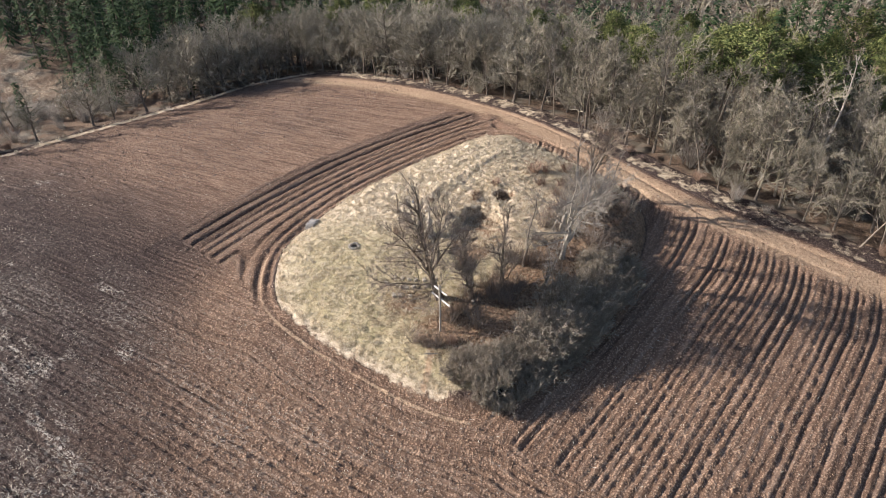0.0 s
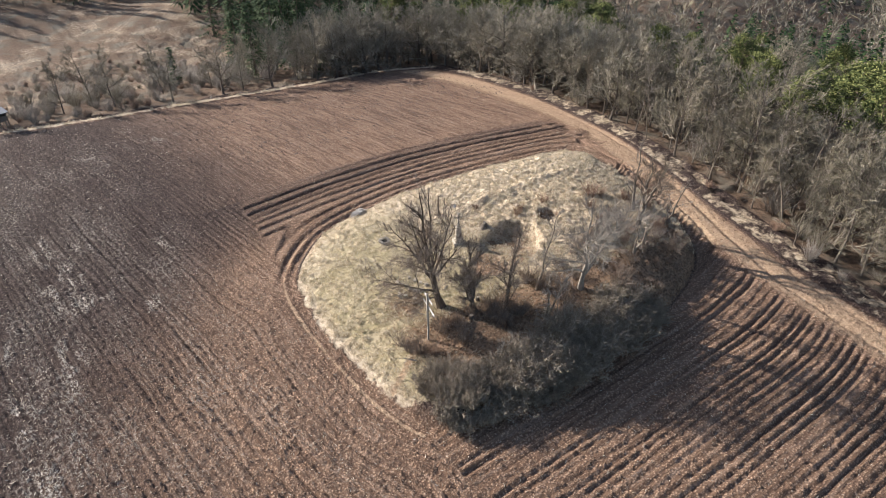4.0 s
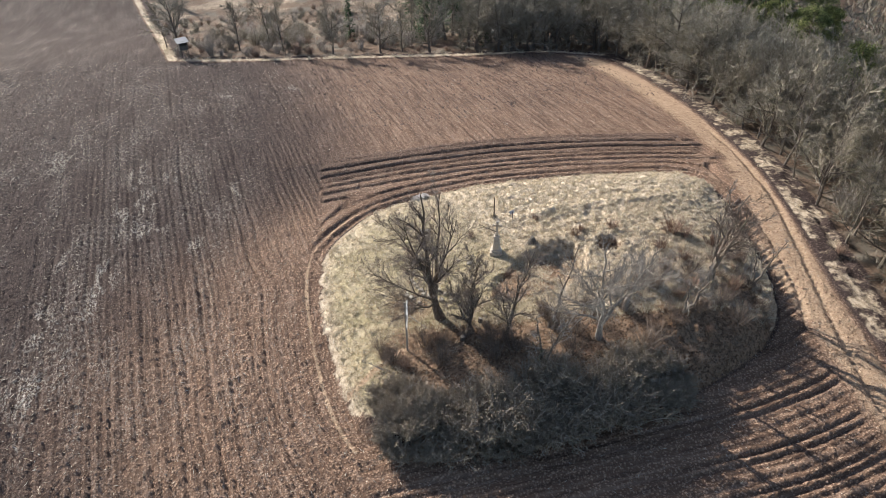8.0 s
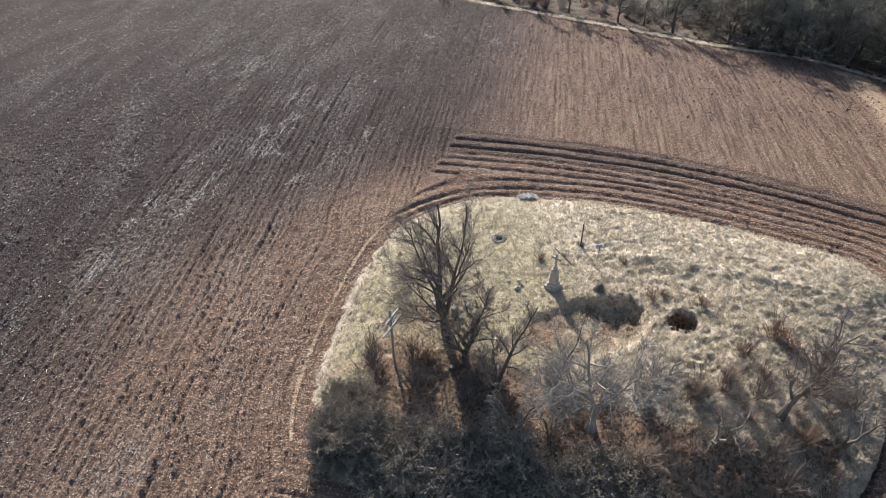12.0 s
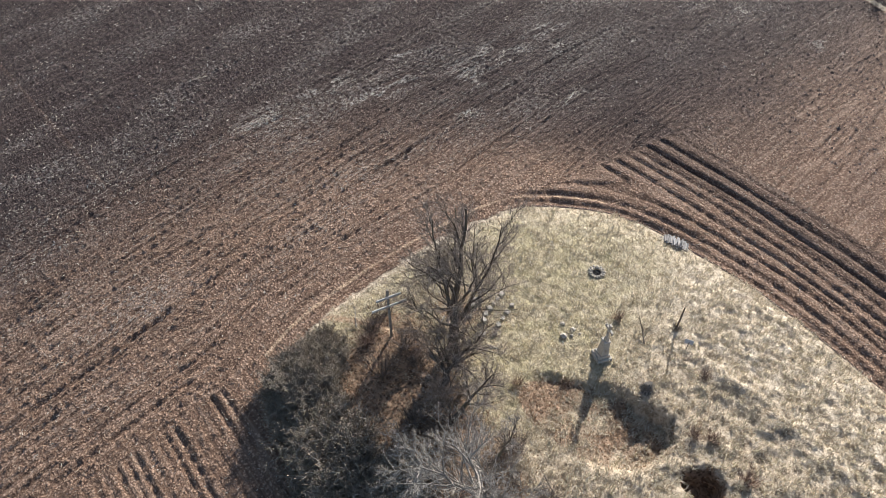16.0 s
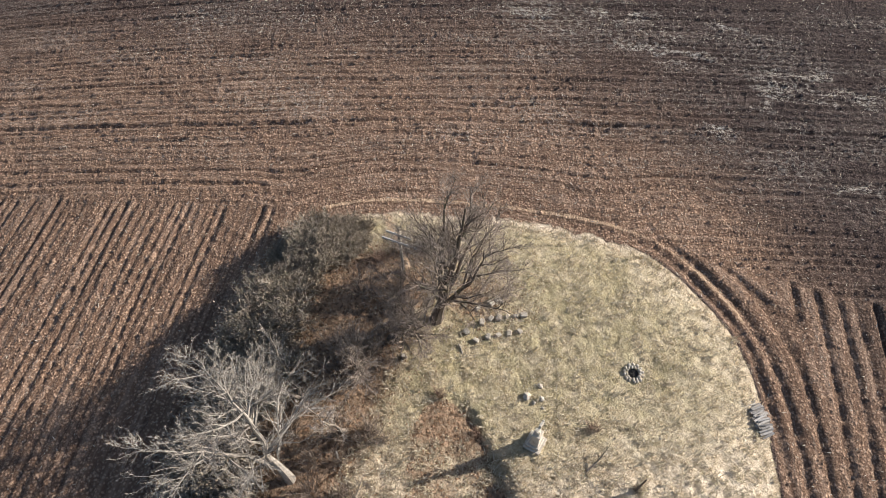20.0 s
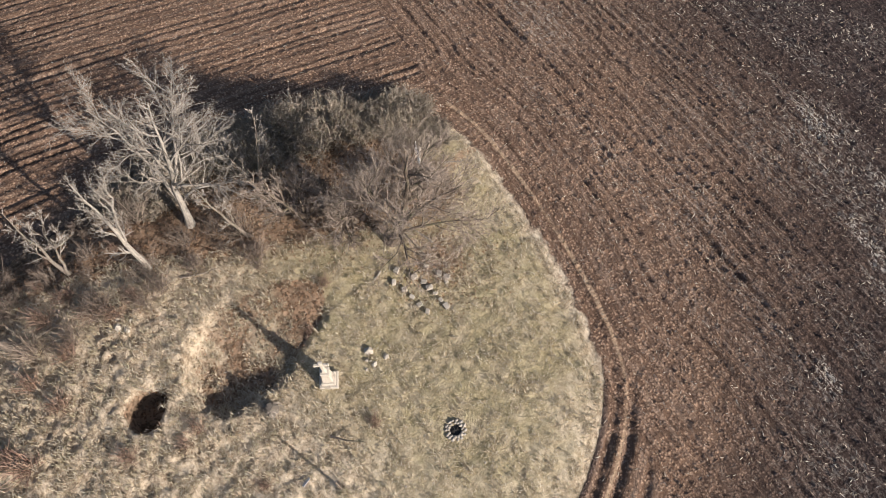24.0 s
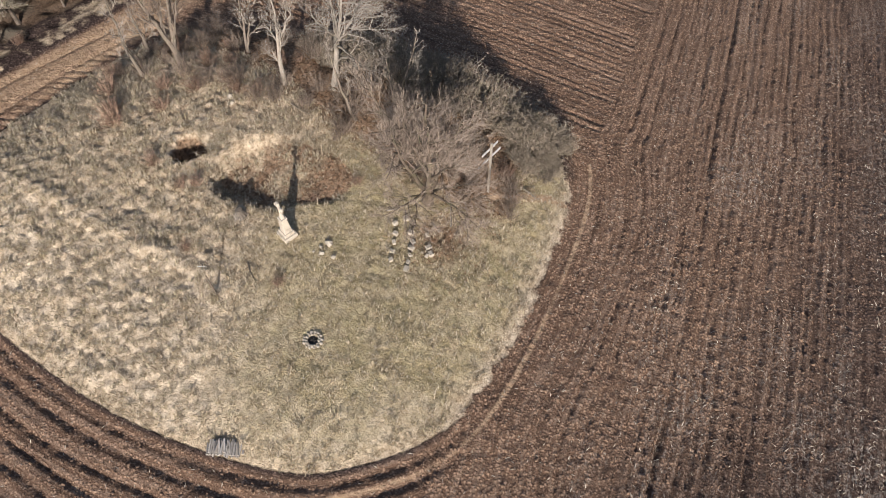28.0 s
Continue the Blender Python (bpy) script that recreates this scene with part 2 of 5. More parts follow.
ROCK = speckled("pale_field_stone", (0.46, 0.42, 0.355), (0.36, 0.32, 0.27), (0.25, 0.215, 0.175), 4.0, 0.9, 0.5, 0.03, 0.4)
LOGWOOD = speckled("split_grey_wood", (0.50, 0.47, 0.44), (0.37, 0.345, 0.32), (0.18, 0.16, 0.14), 7.0, 0.85, 0.4, 0.02, 0.6)
BOARD = speckled("weathered_boards", (0.19, 0.165, 0.14), (0.13, 0.112, 0.095), (0.08, 0.068, 0.057), 6.0, 0.85, 0.3, 0.02, 0.5)
TIN = speckled("pale_roofing_sheet", (0.34, 0.34, 0.35), (0.29, 0.29, 0.30), (0.22, 0.22, 0.22), 2.0, 0.45, 0.1, 0.01, 0.1, 0.3)
ASH = speckled("black_ash", (0.02, 0.018, 0.017), (0.045, 0.042, 0.04), (0.09, 0.085, 0.08), 6.0, 0.95, 0.4, 0.03, 0.1)


# ---- shape of the land ----
def lattice(ix, iy, seed):
    h = (ix * 374761393 + iy * 668265263 + seed * 144269504) & 0xFFFFFFFF
    h = ((h ^ (h >> 13)) * 1274126177) & 0xFFFFFFFF
    return ((h ^ (h >> 16)) & 0xFFFFFFFF) / 4294967295.0


def vnoise(x, y, seed=0):
    """Smooth value noise of 0 to 1 on a unit lattice."""
    ix, iy = np.floor(x).astype(np.int64), np.floor(y).astype(np.int64)
    u, v = x - ix, y - iy
    u, v = u * u * (3 - 2 * u), v * v * (3 - 2 * v)
    a, b = lattice(ix, iy, seed), lattice(ix + 1, iy, seed)
    c, d = lattice(ix, iy + 1, seed), lattice(ix + 1, iy + 1, seed)
    return (a + (b - a) * u) * (1 - v) + (c + (d - c) * u) * v


def step(lo, hi, v):
    t = np.clip((v - lo) / (hi - lo), 0, 1)
    return t * t * (3 - 2 * t)


def rounded(poly, times=2):
    """Chaikin's corner cutting of a closed outline."""
    p = np.array(poly, float)
    for _ in range(times):
        q = np.roll(p, -1, 0)
        p = np.stack([0.75 * p + 0.25 * q, 0.25 * p + 0.75 * q], 1).reshape(-1, 2)
    return p


def inside_by(x, y, poly):
    """Distance to an outline, positive inside."""
    far, odd = np.full(x.shape, 1e9), np.zeros(x.shape, bool)
    for (ax, ay), (bx, by) in zip(poly, np.roll(poly, -1, 0)):
        ex, ey = bx - ax, by - ay
        t = np.clip(((x - ax) * ex + (y - ay) * ey) / (ex * ex + ey * ey + 1e-12), 0, 1)
        far = np.minimum(far, (x - ax - t * ex) ** 2 + (y - ay - t * ey) ** 2)
        if abs(ey) > 1e-9:
            odd ^= ((ay > y) != (by > y)) & (x < ax + (y - ay) / ey * ex)
    return np.sqrt(far) * np.where(odd, 1, -1)


def beside(x, y, line):
    """Distance to an open polyline."""
    far = np.full(x.shape, 1e9)
    for (ax, ay), (bx, by) in zip(line, line[1:]):
        ex, ey = bx - ax, by - ay
        t = np.clip(((x - ax) * ex + (y - ay) * ey) / (ex * ex + ey * ey), 0, 1)
        far = np.minimum(far, (x - ax - t * ex) ** 2 + (y - ay - t * ey) ** 2)
    return np.sqrt(far)


MOUND = rounded([(-8.8, -10.6), (-8.7, -4.7), (-8.1, -0.4), (-7.1, 2.0), (-4.7, 4.3), (-2.4, 5.8), (1.7, 6.6), (7.5, 6.9), (13.3, 6.1),
                 (19.0, 4.8), (25.6, 3.0), (24.4, -3.9), (23.2, -7.4), (21.4, -12.4), (19.3, -15.9), (15.6, -18.1), (7.7, -19.7), (-1.7, -19.4),
                 (-7.3, -17.7), (-8.5, -14.6)])
FIELD = np.array([(21, -36), (21, -60), (22, -700), (-700, -700), (-700, 700), (-90, 400), (-31, 120), (-26, 93), (-21, 58.5), (-15, 55.3),
                  (-7.5, 52.8), (5.5, 49.5), (18, 46.8), (31, 46), (36.5, 42), (35.8, 30), (34.3, 18), (33, 11.6), (31, 1.9), (28.2, -6),
                  (25, -14), (22.9, -21.5), (21.8, -29.7)], float)
HOLLOW = rounded([(1.8, -8.9), (2.6, -7.2), (4.2, -6.2), (5.6, -5.1), (7.0, -4.95), (8.4, -4.6), (9.6, -5.4), (9.8, -7.5), (8.2, -9.8), (5.0, -10.6), (2.8, -10.0)])
RUT_A = [(34.5, 13.0), (33.1, 6.0), (31.0, -2.2), (27.1, -11.1), (24.6, -16.5), (22.0, -23.0), (20.6, -32.0)]
RUT_B = [(32.6, 13.0), (31.4, 6.0), (29.2, -2.0), (25.4, -10.6), (22.9, -16.0), (20.4, -22.6), (19.0, -32.0)]
RUT_C = [(27.3, 4.0), (26.2, -3.0), (24.8, -7.6), (22.8, -13.0), (20.6, -16.8)]
FOOTPATH = [(-9.3, -13.4), (-7.6, -12.9), (-5.8, -11.9), (-4.6, -11.4)]
STRAW_SPOTS = [(-12, 38.3, 2.2, 1.0), (-21.9, 19.5, 0.9, 2.4), (-22.4, 13.0, 1.0, 2.2), (-20.8, 9.5, 1.6, 1.2), (-27.4, 0.0, 1.0, 2.0), (-26.1, -4.7, 0.9, 1.6),
               (-27.5, -6.0, 0.9, 1.5), (-23.7, 1.4, 0.8, 1.6), (-23.5, 4.2, 0.9, 2.2), (-33, 22.8, 1.2, 2.4), (-29.5, 25, 1.2, 2.4), (-17.2, 6.0, 0.9, 0.8),
               (-13.2, 13.6, 0.8, 1.2), (-20.6, 14.4, 0.8, 2.0), (-5, 38.6, 1.2, 1.0), (-27, 8.0, 0.7, 2.0), (-18.8, 18.0, 0.8, 1.0), (-16, 24.0, 0.7, 0.9)]


def land(x, y):
    """Height of the ground and what covers it."""
    x, y = np.asarray(x, float), np.asarray(y, float)
    n1, n2, n3 = vnoise(x / 0.32, y / 0.32, 1), vnoise(x / 0.9, y / 0.9, 2), vnoise(x / 6, y / 6, 3)
    hill = 0.0545 + 0.01673 * x - 0.0248 * y - 0.000679 * x * x - 0.001213 * x * y - 0.001505 * y * y
    hill = -15 + np.logaddexp(0, (hill + 15) / 2.0) * 2.0
    d, f, hol = inside_by(x, y, MOUND), inside_by(x, y, FIELD), inside_by(x, y, HOLLOW)
    out = np.maximum(-f, 0)
    drop = np.minimum(9.0, 0.16 * np.maximum(out - 2.5, 0)) * step(60, 20, y)
    z = hill - drop + (vnoise(x / 25, y / 25, 5) - 0.5) * 3.0 * step(4, 40, out)
    # the mound: steep rim, flat top that swells to the south-east
    on = np.maximum(d + (n2 - 0.5) * 0.25, 0)
    steep = 3.0 - 1.8 * step(-8, -15, y)
    swell = np.exp(-((x - 12) ** 2 + (y + 10) ** 2) / 70.0)
    z = z + 1.15 * (1 - np.exp(-on / steep)) + 0.95 * swell * step(0, 4, on)
    tussock = step(0.0, 0.5, on)
    rough = 0.35 + 0.65 * step(3, 9, x + 0.35 * y)
    z += tussock * ((1 - 2 * np.abs(n1 - 0.5)) * 0.19 + (vnoise(x / 0.5, y / 0.34, 14) - 0.5) * 0.16 + (n2 - 0.5) * 0.10) * rough + tussock * (n3 - 0.5) * 0.25
    z += tussock * 0.22 * np.exp(-((y + 0.6 + 0.03 * x + (n3 - .5)) / 0.5) ** 2) * step(6, 10, x) * step(24, 16, x)
    # dug hollow and pit
    cut = step(0.0, 0.55, hol + (n1 - 0.5) * 0.3) * (1 - step(-6.5, -10.3, y + 0.25 * (x - 6)))
    z -= np.interp(x, [2.0, 3.0, 3.9, 4.6, 8.0, 9.6], [0.55, 0.6, 0.35, 0.25, 1.05, 0.9]) * cut
    hole = ((x - 11.5) / 1.02) ** 2 + ((y + 6.65) / 0.92) ** 2 + (n2 - 0.5) * 0.9 + (n1 - 0.5) * 0.5
    z -= 1.2 * step(1.2, 0.45, hole)
    ring = np.hypot(x, y)
    z -= 0.16 * step(0.26, 0.12, ring)
    # ploughing
    soil = step(0.05, -0.25, d) * step(-0.2, 0.3, f)
    g = -d
    wob = (vnoise(x / 4, y / 4, 7) - 0.5) * 0.5
    west = step(-8.2, -8.9, x + 0.02 * (y + 17)) * step(-16.5, -18, y) + (y > -17.5) * step(0.2, -0.4, x - np.interp(y, [-18, 3.5, 15.9, 16.0], [-8.2, -7.3, -5.4, -60.0]))
    west = np.clip(west + (y > 15.95) * step(2, -14, x + wob * 6), 0, 1)
    top = 15.9 - 0.148 * (x + 5.3) + 1.9 * (1 - ((x - 12.5) / 17.8) ** 2)
    block = (1 - west) * step(-0.3, 0.3, top - y) * (y > 2) * step(29.5, 28.2, x + (n2 - .5) * 3)
    track = step(3.2, 0.8, np.abs(x - np.interp(y, [-32, -22, -16, -10, -2, 6, 13, 30], [20.4, 21.8, 23.4, 25.8, 29.0, 31.6, 33.0, 34.5]) + 0.6)) * (1 - block)
    south = (1 - west) * (y < -2) * (1 - track)
    north = np.clip(1 - west - block - south - track, 0, 1)
    head = step(7.5, 6.5, f) * (y > 30)

    def grooves(u, along, period, width, seed, broken):
        """Narrow furrows of uneven depth, broken up along their length."""
        u = u + (vnoise(along / 3.1, u / period, seed + 1) - 0.5) * 0.22 * period
        k = np.floor(u / period)
        ki = k.astype(np.int64)
        off = (u / period - k - 0.5 + (lattice(ki, 0 * ki, seed + 2) - 0.5) * 0.35) * period
        a = (0.25 + 0.95 * lattice(ki, 0 * ki, seed)) * (1 - broken + broken * 1.6 * vnoise(along / 4.5 + k * 7.3, k * 3.1, seed + 3))
        return -a * np.exp(-(off / width) ** 2)

    near = step(9, 3, g) * step(2.5, -3.0, y) * step(-22, -16, y)
    u_west = x + 0.075 * y + wob * 0.4
    u_west = u_west * (1 - near) - (g + 8.8) * near
    u_south = y + 0.05 * x - 0.018 * np.maximum(x - 12, 0) ** 2
    u_block = (top - y) * step(2.2, 4.0, g) + (9.5 - g) * (1 - step(2.2, 4.0, g)) + wob * 0.25
    plough = west * (0.3 + 0.7 * step(1.5, 5.0, g)) * (0.12 * step(-33, -27, x) * step(26, 18, y) * grooves(u_west, y, 0.5, 0.11, 21, 0.2) + 0.09 * step(-52, -40, x) * step(90, 60, y) * grooves(u_west + 0.4, y, 1.3, 0.13, 22, 0.95))
    plough += south * ((0.14 + 0.09 * step(5, 13, x)) * grooves(u_south + wob * 0.2, x, 0.54, 0.145, 23, 0.2))
    plough += block * (0.23 * grooves(u_block, x, 1.12, 0.19, 24, 0.08) + 0.03 * grooves(u_block, x, 0.56, 0.12, 25, 0.5))
    plough += north * (1 - head) * 0.07 * grooves(x + 0.05 * y, y, 0.7, 0.16, 26, 0.6)
    plough += head * north * 0.09 * grooves(f, x, 0.8, 0.18, 27, 0.8)
    n0 = vnoise(x / 0.26, y / 0.26, 12)
    clods = (n0 - 0.5) * (0.10 - 0.03 * (south + block)) + (np.abs(n2 - 0.5)) * 0.07
    z += soil * (plough + clods * (0.5 + 0.5 * (1 - track)) * (1 - 0.35 * north))
    # furrow drawn along the rim, wheel ruts
    rim = (np.exp(-((g - 0.45) / 0.22) ** 2) * 0.14 + np.exp(-((g - 1.25) / 0.2) ** 2) * 0.11) * ((y > 1.5) & (x < 27))
    rim += (np.exp(-((g - 0.5) / 0.2) ** 2) * 0.04 + np.exp(-((g - 1.5) / 0.18) ** 2) * 0.02) * ((y <= 1.5) & (x < 0))
    z -= rim * soil
    lug = 0.85 + 0.15 * np.sin(6.0 * (x - 2.2 * y))
    rut = sum(np.exp(-(beside(x, y, r) / 0.22) ** 2) for r in (RUT_A, RUT_B, RUT_C))
    z -= soil * 0.17 * rut * lug
    z += (step(1.0, 0.4, np.abs(out - 0.9)) * 0.15 + step(0.5, 2, out) * 0.3 * (n2 - 0.3)) * (f < 0)
    # cover masks
    soft = step(3.0, -1.0, y) * step(2.0, -4.0, x)
    grass = np.maximum(step(-0.05 - 0.6 * soft, 0.35 + 0.4 * soft, d + (n2 - 0.5 + 1.4 * (n1 - 0.5)) * 0.3 * soft), step(0.0, 0.4, out) * step(np.where(y > 42, 2.6, 4.6), np.where(y > 42, 0.8, 1.8), out) * (np.where(y > 42, 0.3, 0.13) + 0.35 * vnoise(x / 1.2, y / 1.2, 15) + 0.3 * vnoise(x / 0.4, y / 0.4, 16)))
    grass = np.maximum(grass, 0.47 * step(66, 76, y) * step(160, 140, y) * step(30, 22, x - 0.1 * (y - 70)) * (out > 3) * (0.45 + 0.7 * vnoise(x / 3, y / 3, 18)))
    litter = step(-0.3, 0.3, d) * np.maximum(step(-9.5, -13.0, y + 0.28 * (x - 4) + (n3 - 0.5) * 3) * step(-7.2, -4.0, x + (n2 - 0.5) * 2), 0.9 * step(0.2, 0.6, hol) * step(7.0, 3.5, x))
    litter = np.maximum(litter, 0.75 * np.exp(-((x + 3.2) ** 2 + (y + 7.8) ** 2) / 5))
    litter = np.maximum(np.maximum(litter, step(1.2, 0.9, hole)), step(0.1, 0.7, hol) * (0.15 + 0.75 * vnoise(x / 0.9, y / 0.9, 52)))
    litter = np.maximum(litter, 0.8 * step(-0.2, 0.4, d) * step(-8.5, -12.5, y + 0.1 * (x - 8)) * step(8, 12, x) * step(0.3, 0.55, vnoise(x / 2.2, y / 2.2, 51)))
    path = np.maximum(0.9 * np.exp(-(beside(x, y, FOOTPATH) / 0.35) ** 2) * (d > 0.2), soil * (0.75 * np.exp(-((g - 1.9) / 0.16) ** 2) * vnoise(x / 1.5, y / 3, 61) + 1.25 * np.exp(-((g - 0.95) / 0.15) ** 2) * (0.4 + 0.6 * vnoise(x / 2, y / 4, 62)) + 0.55 * np.exp(-((g - 3.1) / 0.15) ** 2) * vnoise(x / 1.5, y / 3, 63)) * (y > -17) * (x < 0) * (y < 6))
    path = np.maximum(path, soil * (track * 0.72 + 0.5 * np.exp(-((x - np.interp(y, [-15, 4], [21.6, 27.0])) / 0.5) ** 2) * (y > -16) * (y < 5)))
    straw = sum(np.exp(-((x - a) / s) ** 2 - ((y - b) / t) ** 2) for a, b, s, t in STRAW_SPOTS)
    straw = straw * step(0.42, 0.6, vnoise(x / 0.45, y / 1.3, 33))
    straw = np.clip(straw, 0, 1) + 0.35 * west * step(-9, -16, x) * vnoise(x / 1.5, y / 5, 31) ** 2
    # soil tint; the darker, greyer west also has furrow shade and haze painted in
    ochre = soil * np.clip(0.95 * track + (0.93 - 0.3 * step(-24, -36, y)) * south + 0.78 * north * step(-16, 4, x) + 0.88 * np.exp(-(np.maximum(g, 0) / 6.5) ** 2) + 0.18 * step(0, -8, y) * step(-34, -20, x) + 0.3 * block, 0, 1)
    ochre = np.clip(ochre + soil * west * (0.62 * step(10, -12, y + 0.25 * x + 5) + 0.24 * step(14, -2, y - 0.3 * (x + 10))) * step(-32, -12, x) + soil * 0.3 * west * step(8, 3, g) * step(14, 2, y), 0, 1)
    ochre += step(0.2, 1.0, d) * step(-4.5, 2.5, y + (n3 - 0.5) * 3) * step(-1, 7, x) + step(0.2, 1.0, d) * 0.5 * step(4.5, 1.0, d) * (y > 0)
    ochre = np.clip(ochre + np.where(y > 42, 0.6, 0.0) * (out > 0) * step(2.0, 0.9, out), 0, 1)
    ochre = np.clip(ochre + 0.6 * soft * step(0.7, 0.1, d) * (d > -0.4), 0, 1)
    green = step(0.0, 1.5, d) * step(6.5, 1.0, x + 0.1 * y + (n3 - .5) * 3) * 0.85
    ash = step(0.28, 0.19, ring)
    grass = grass * (1 - 0.75 * step(-14.5, -16.5, y + 0.1 * x) * step(1.6, 0.6, np.maximum(d, 0)) * (d > -0.5))
    pick = np.argmax(np.stack([west, south + 0.01, block, north, track]), 0)
    rows = np.stack([np.choose(pick, [u_west, u_south, u_block, x + 0.05 * y, x - 0.35 * y]), np.choose(pick, [y, x, x, y, y + 0.35 * x]), pick * 7.0], -1)
    cover = np.stack([grass, litter, step(2.2, 3.5, out), path], -1)
    earth = np.stack([np.clip(straw * 1.05, 0, 1) * soil, ochre, green, ash], -1)
    return z, cover, earth, rows


GRID = []


def high(x, y):
    gx, gy, z = GRID
    i, j = int(np.searchsorted(gx, x)) - 1, int(np.searchsorted(gy, y)) - 1
    u, v = (x - gx[i]) / (gx[i + 1] - gx[i]), (y - gy[j]) / (gy[j + 1] - gy[j])
    return float((z[j, i] * (1 - u) + z[j, i + 1] * u) * (1 - v) + (z[j + 1, i] * (1 - u) + z[j + 1, i + 1] * u) * v)


def spread(lo, a, b, hi, fine):
    """Grid lines: fine from a to b, widening out to lo and hi."""
    mid = list(np.arange(a, b, fine))

    def away(end):
        steps, s, v = [], fine, 0.0
        while v < end:
            s = min(s * 1.085, 30)
            v += s
            steps.append(v)
        return steps

    return np.array([a - v for v in reversed(away(a - lo))] + mid + [mid[-1] + v for v in away(hi - mid[-1])])


def sheet():
    gx, gy = spread(-700, -29.0, 31.0, 700, 0.125), spread(-700, -42.0, 20.0, 700, 0.125)
    far = np.concatenate([np.arange(20.0, 60.0, 0.3), np.arange(60.0, 105.0, 0.6)])
    gy = np.concatenate([gy[gy < 20.0], far, 105.0 + (gy[gy > 21.0] - 21.0) * 1.0])
    gx = np.concatenate([gx[gx < -29.5] - 19.0, np.arange(-48.0, -29.0, 0.3), gx[gx >= -29.0]])
    xx, yy = np.meshgrid(gx, gy)
    z, cover, earth, rows = land(xx.ravel(), yy.ravel())
    nx, ny = len(gx), len(gy)
    GRID.extend([gx, gy, z.reshape(ny, nx)])
    co = np.stack([xx.ravel(), yy.ravel(), z], -1)
    i = np.arange(nx * ny).reshape(ny, nx)
    quads = np.stack([i[:-1, :-1], i[:-1, 1:], i[1:, 1:], i[1:, :-1]], -1).reshape(-1, 4)
    me = bpy.data.meshes.new("ground")
    me.vertices.add(len(co))
    me.vertices.foreach_set("co", co.ravel())
    me.loops.add(quads.size)
    me.loops.foreach_set("vertex_index", quads.ravel().astype(np.int32))
    me.polygons.add(len(quads))
    me.polygons.foreach_set("loop_start", (np.arange(len(quads)) * 4).astype(np.int32))
    me.update(calc_edges=True)
    me.polygons.foreach_set("use_smooth", np.ones(len(quads), bool))
    for name, data in (("cover", cover), ("soil", earth)):
        a = me.attributes.new(name, "FLOAT_COLOR", "POINT")
        a.data.foreach_set("color", data.astype(np.float32).ravel())
    a = me.attributes.new("rows", "FLOAT_VECTOR", "POINT")
    a.data.foreach_set("vector", rows.astype(np.float32).ravel())
    me.materials.append(GROUND)
    ob = new("ground", me)
    return tagged(ob, "ploughed brown field round a low grassy mound", "ground", kind="structure")


ground = sheet()


# ---- helpers for things ----
def mesh_of(name, verts, faces, material):
    me = bpy.data.meshes.new(name)
    me.from_pydata(verts, [], faces)
    me.materials.append(material)
    me.update()
    return me


def part(name, data, material, parent, label="", kind=""):
    """Links a bmesh or a mesh as one object under a thing or a part."""
    if isinstance(data, bmesh.types.BMesh):
        me = bpy.data.meshes.new(name)
        data.to_mesh(me)
        data.free()
        me.materials.append(material)
    else:
        me = data
    ob = new(name, me)
    ob.parent = parent
    return tagged(ob, label, kind=kind)


def empty(name, m, label, category, group=""):
    ob = new(name)
    ob.empty_display_size = 0.2
    ob.matrix_world = m
    return tagged(ob, label, category, group)


def block_bm(sx, sy, sz, at=(0, 0, 0), bevel=0.02, rough=0.0, turn=None, taper=1.0, rng=random):
    """A bevelled block on its base, tapered and roughened."""
    bm = bmesh.new()
    bmesh.ops.create_cube(bm, size=1.0)
    for v in bm.verts:
        k = taper if v.co.z > 0 else 1.0
        v.co = Vector((v.co.x * sx * k, v.co.y * sy * k, (v.co.z + 0.5) * sz))
    if bevel:
        bmesh.ops.bevel(bm, geom=list(bm.edges), offset=bevel, segments=1, affect="EDGES")
    for v in bm.verts:
        v.co += Vector([rng.uniform(-rough, rough) for _ in range(3)])
    m = Matrix.Translation(at) @ (turn or Matrix.Identity(4))
    bmesh.ops.transform(bm, matrix=m, verts=bm.verts)
    return bm


def stone_bm(sx, sy, sz, rng, at=(0, 0, 0)):
    bm = bmesh.new()
    bmesh.ops.create_icosphere(bm, subdivisions=1, radius=0.5)
    for v in bm.verts:
        v.co = Vector((v.co.x * sx, v.co.y * sy, max(v.co.z, -0.3) * sz)) * rng.uniform(0.82, 1.15) + Vector(at)
    return bm


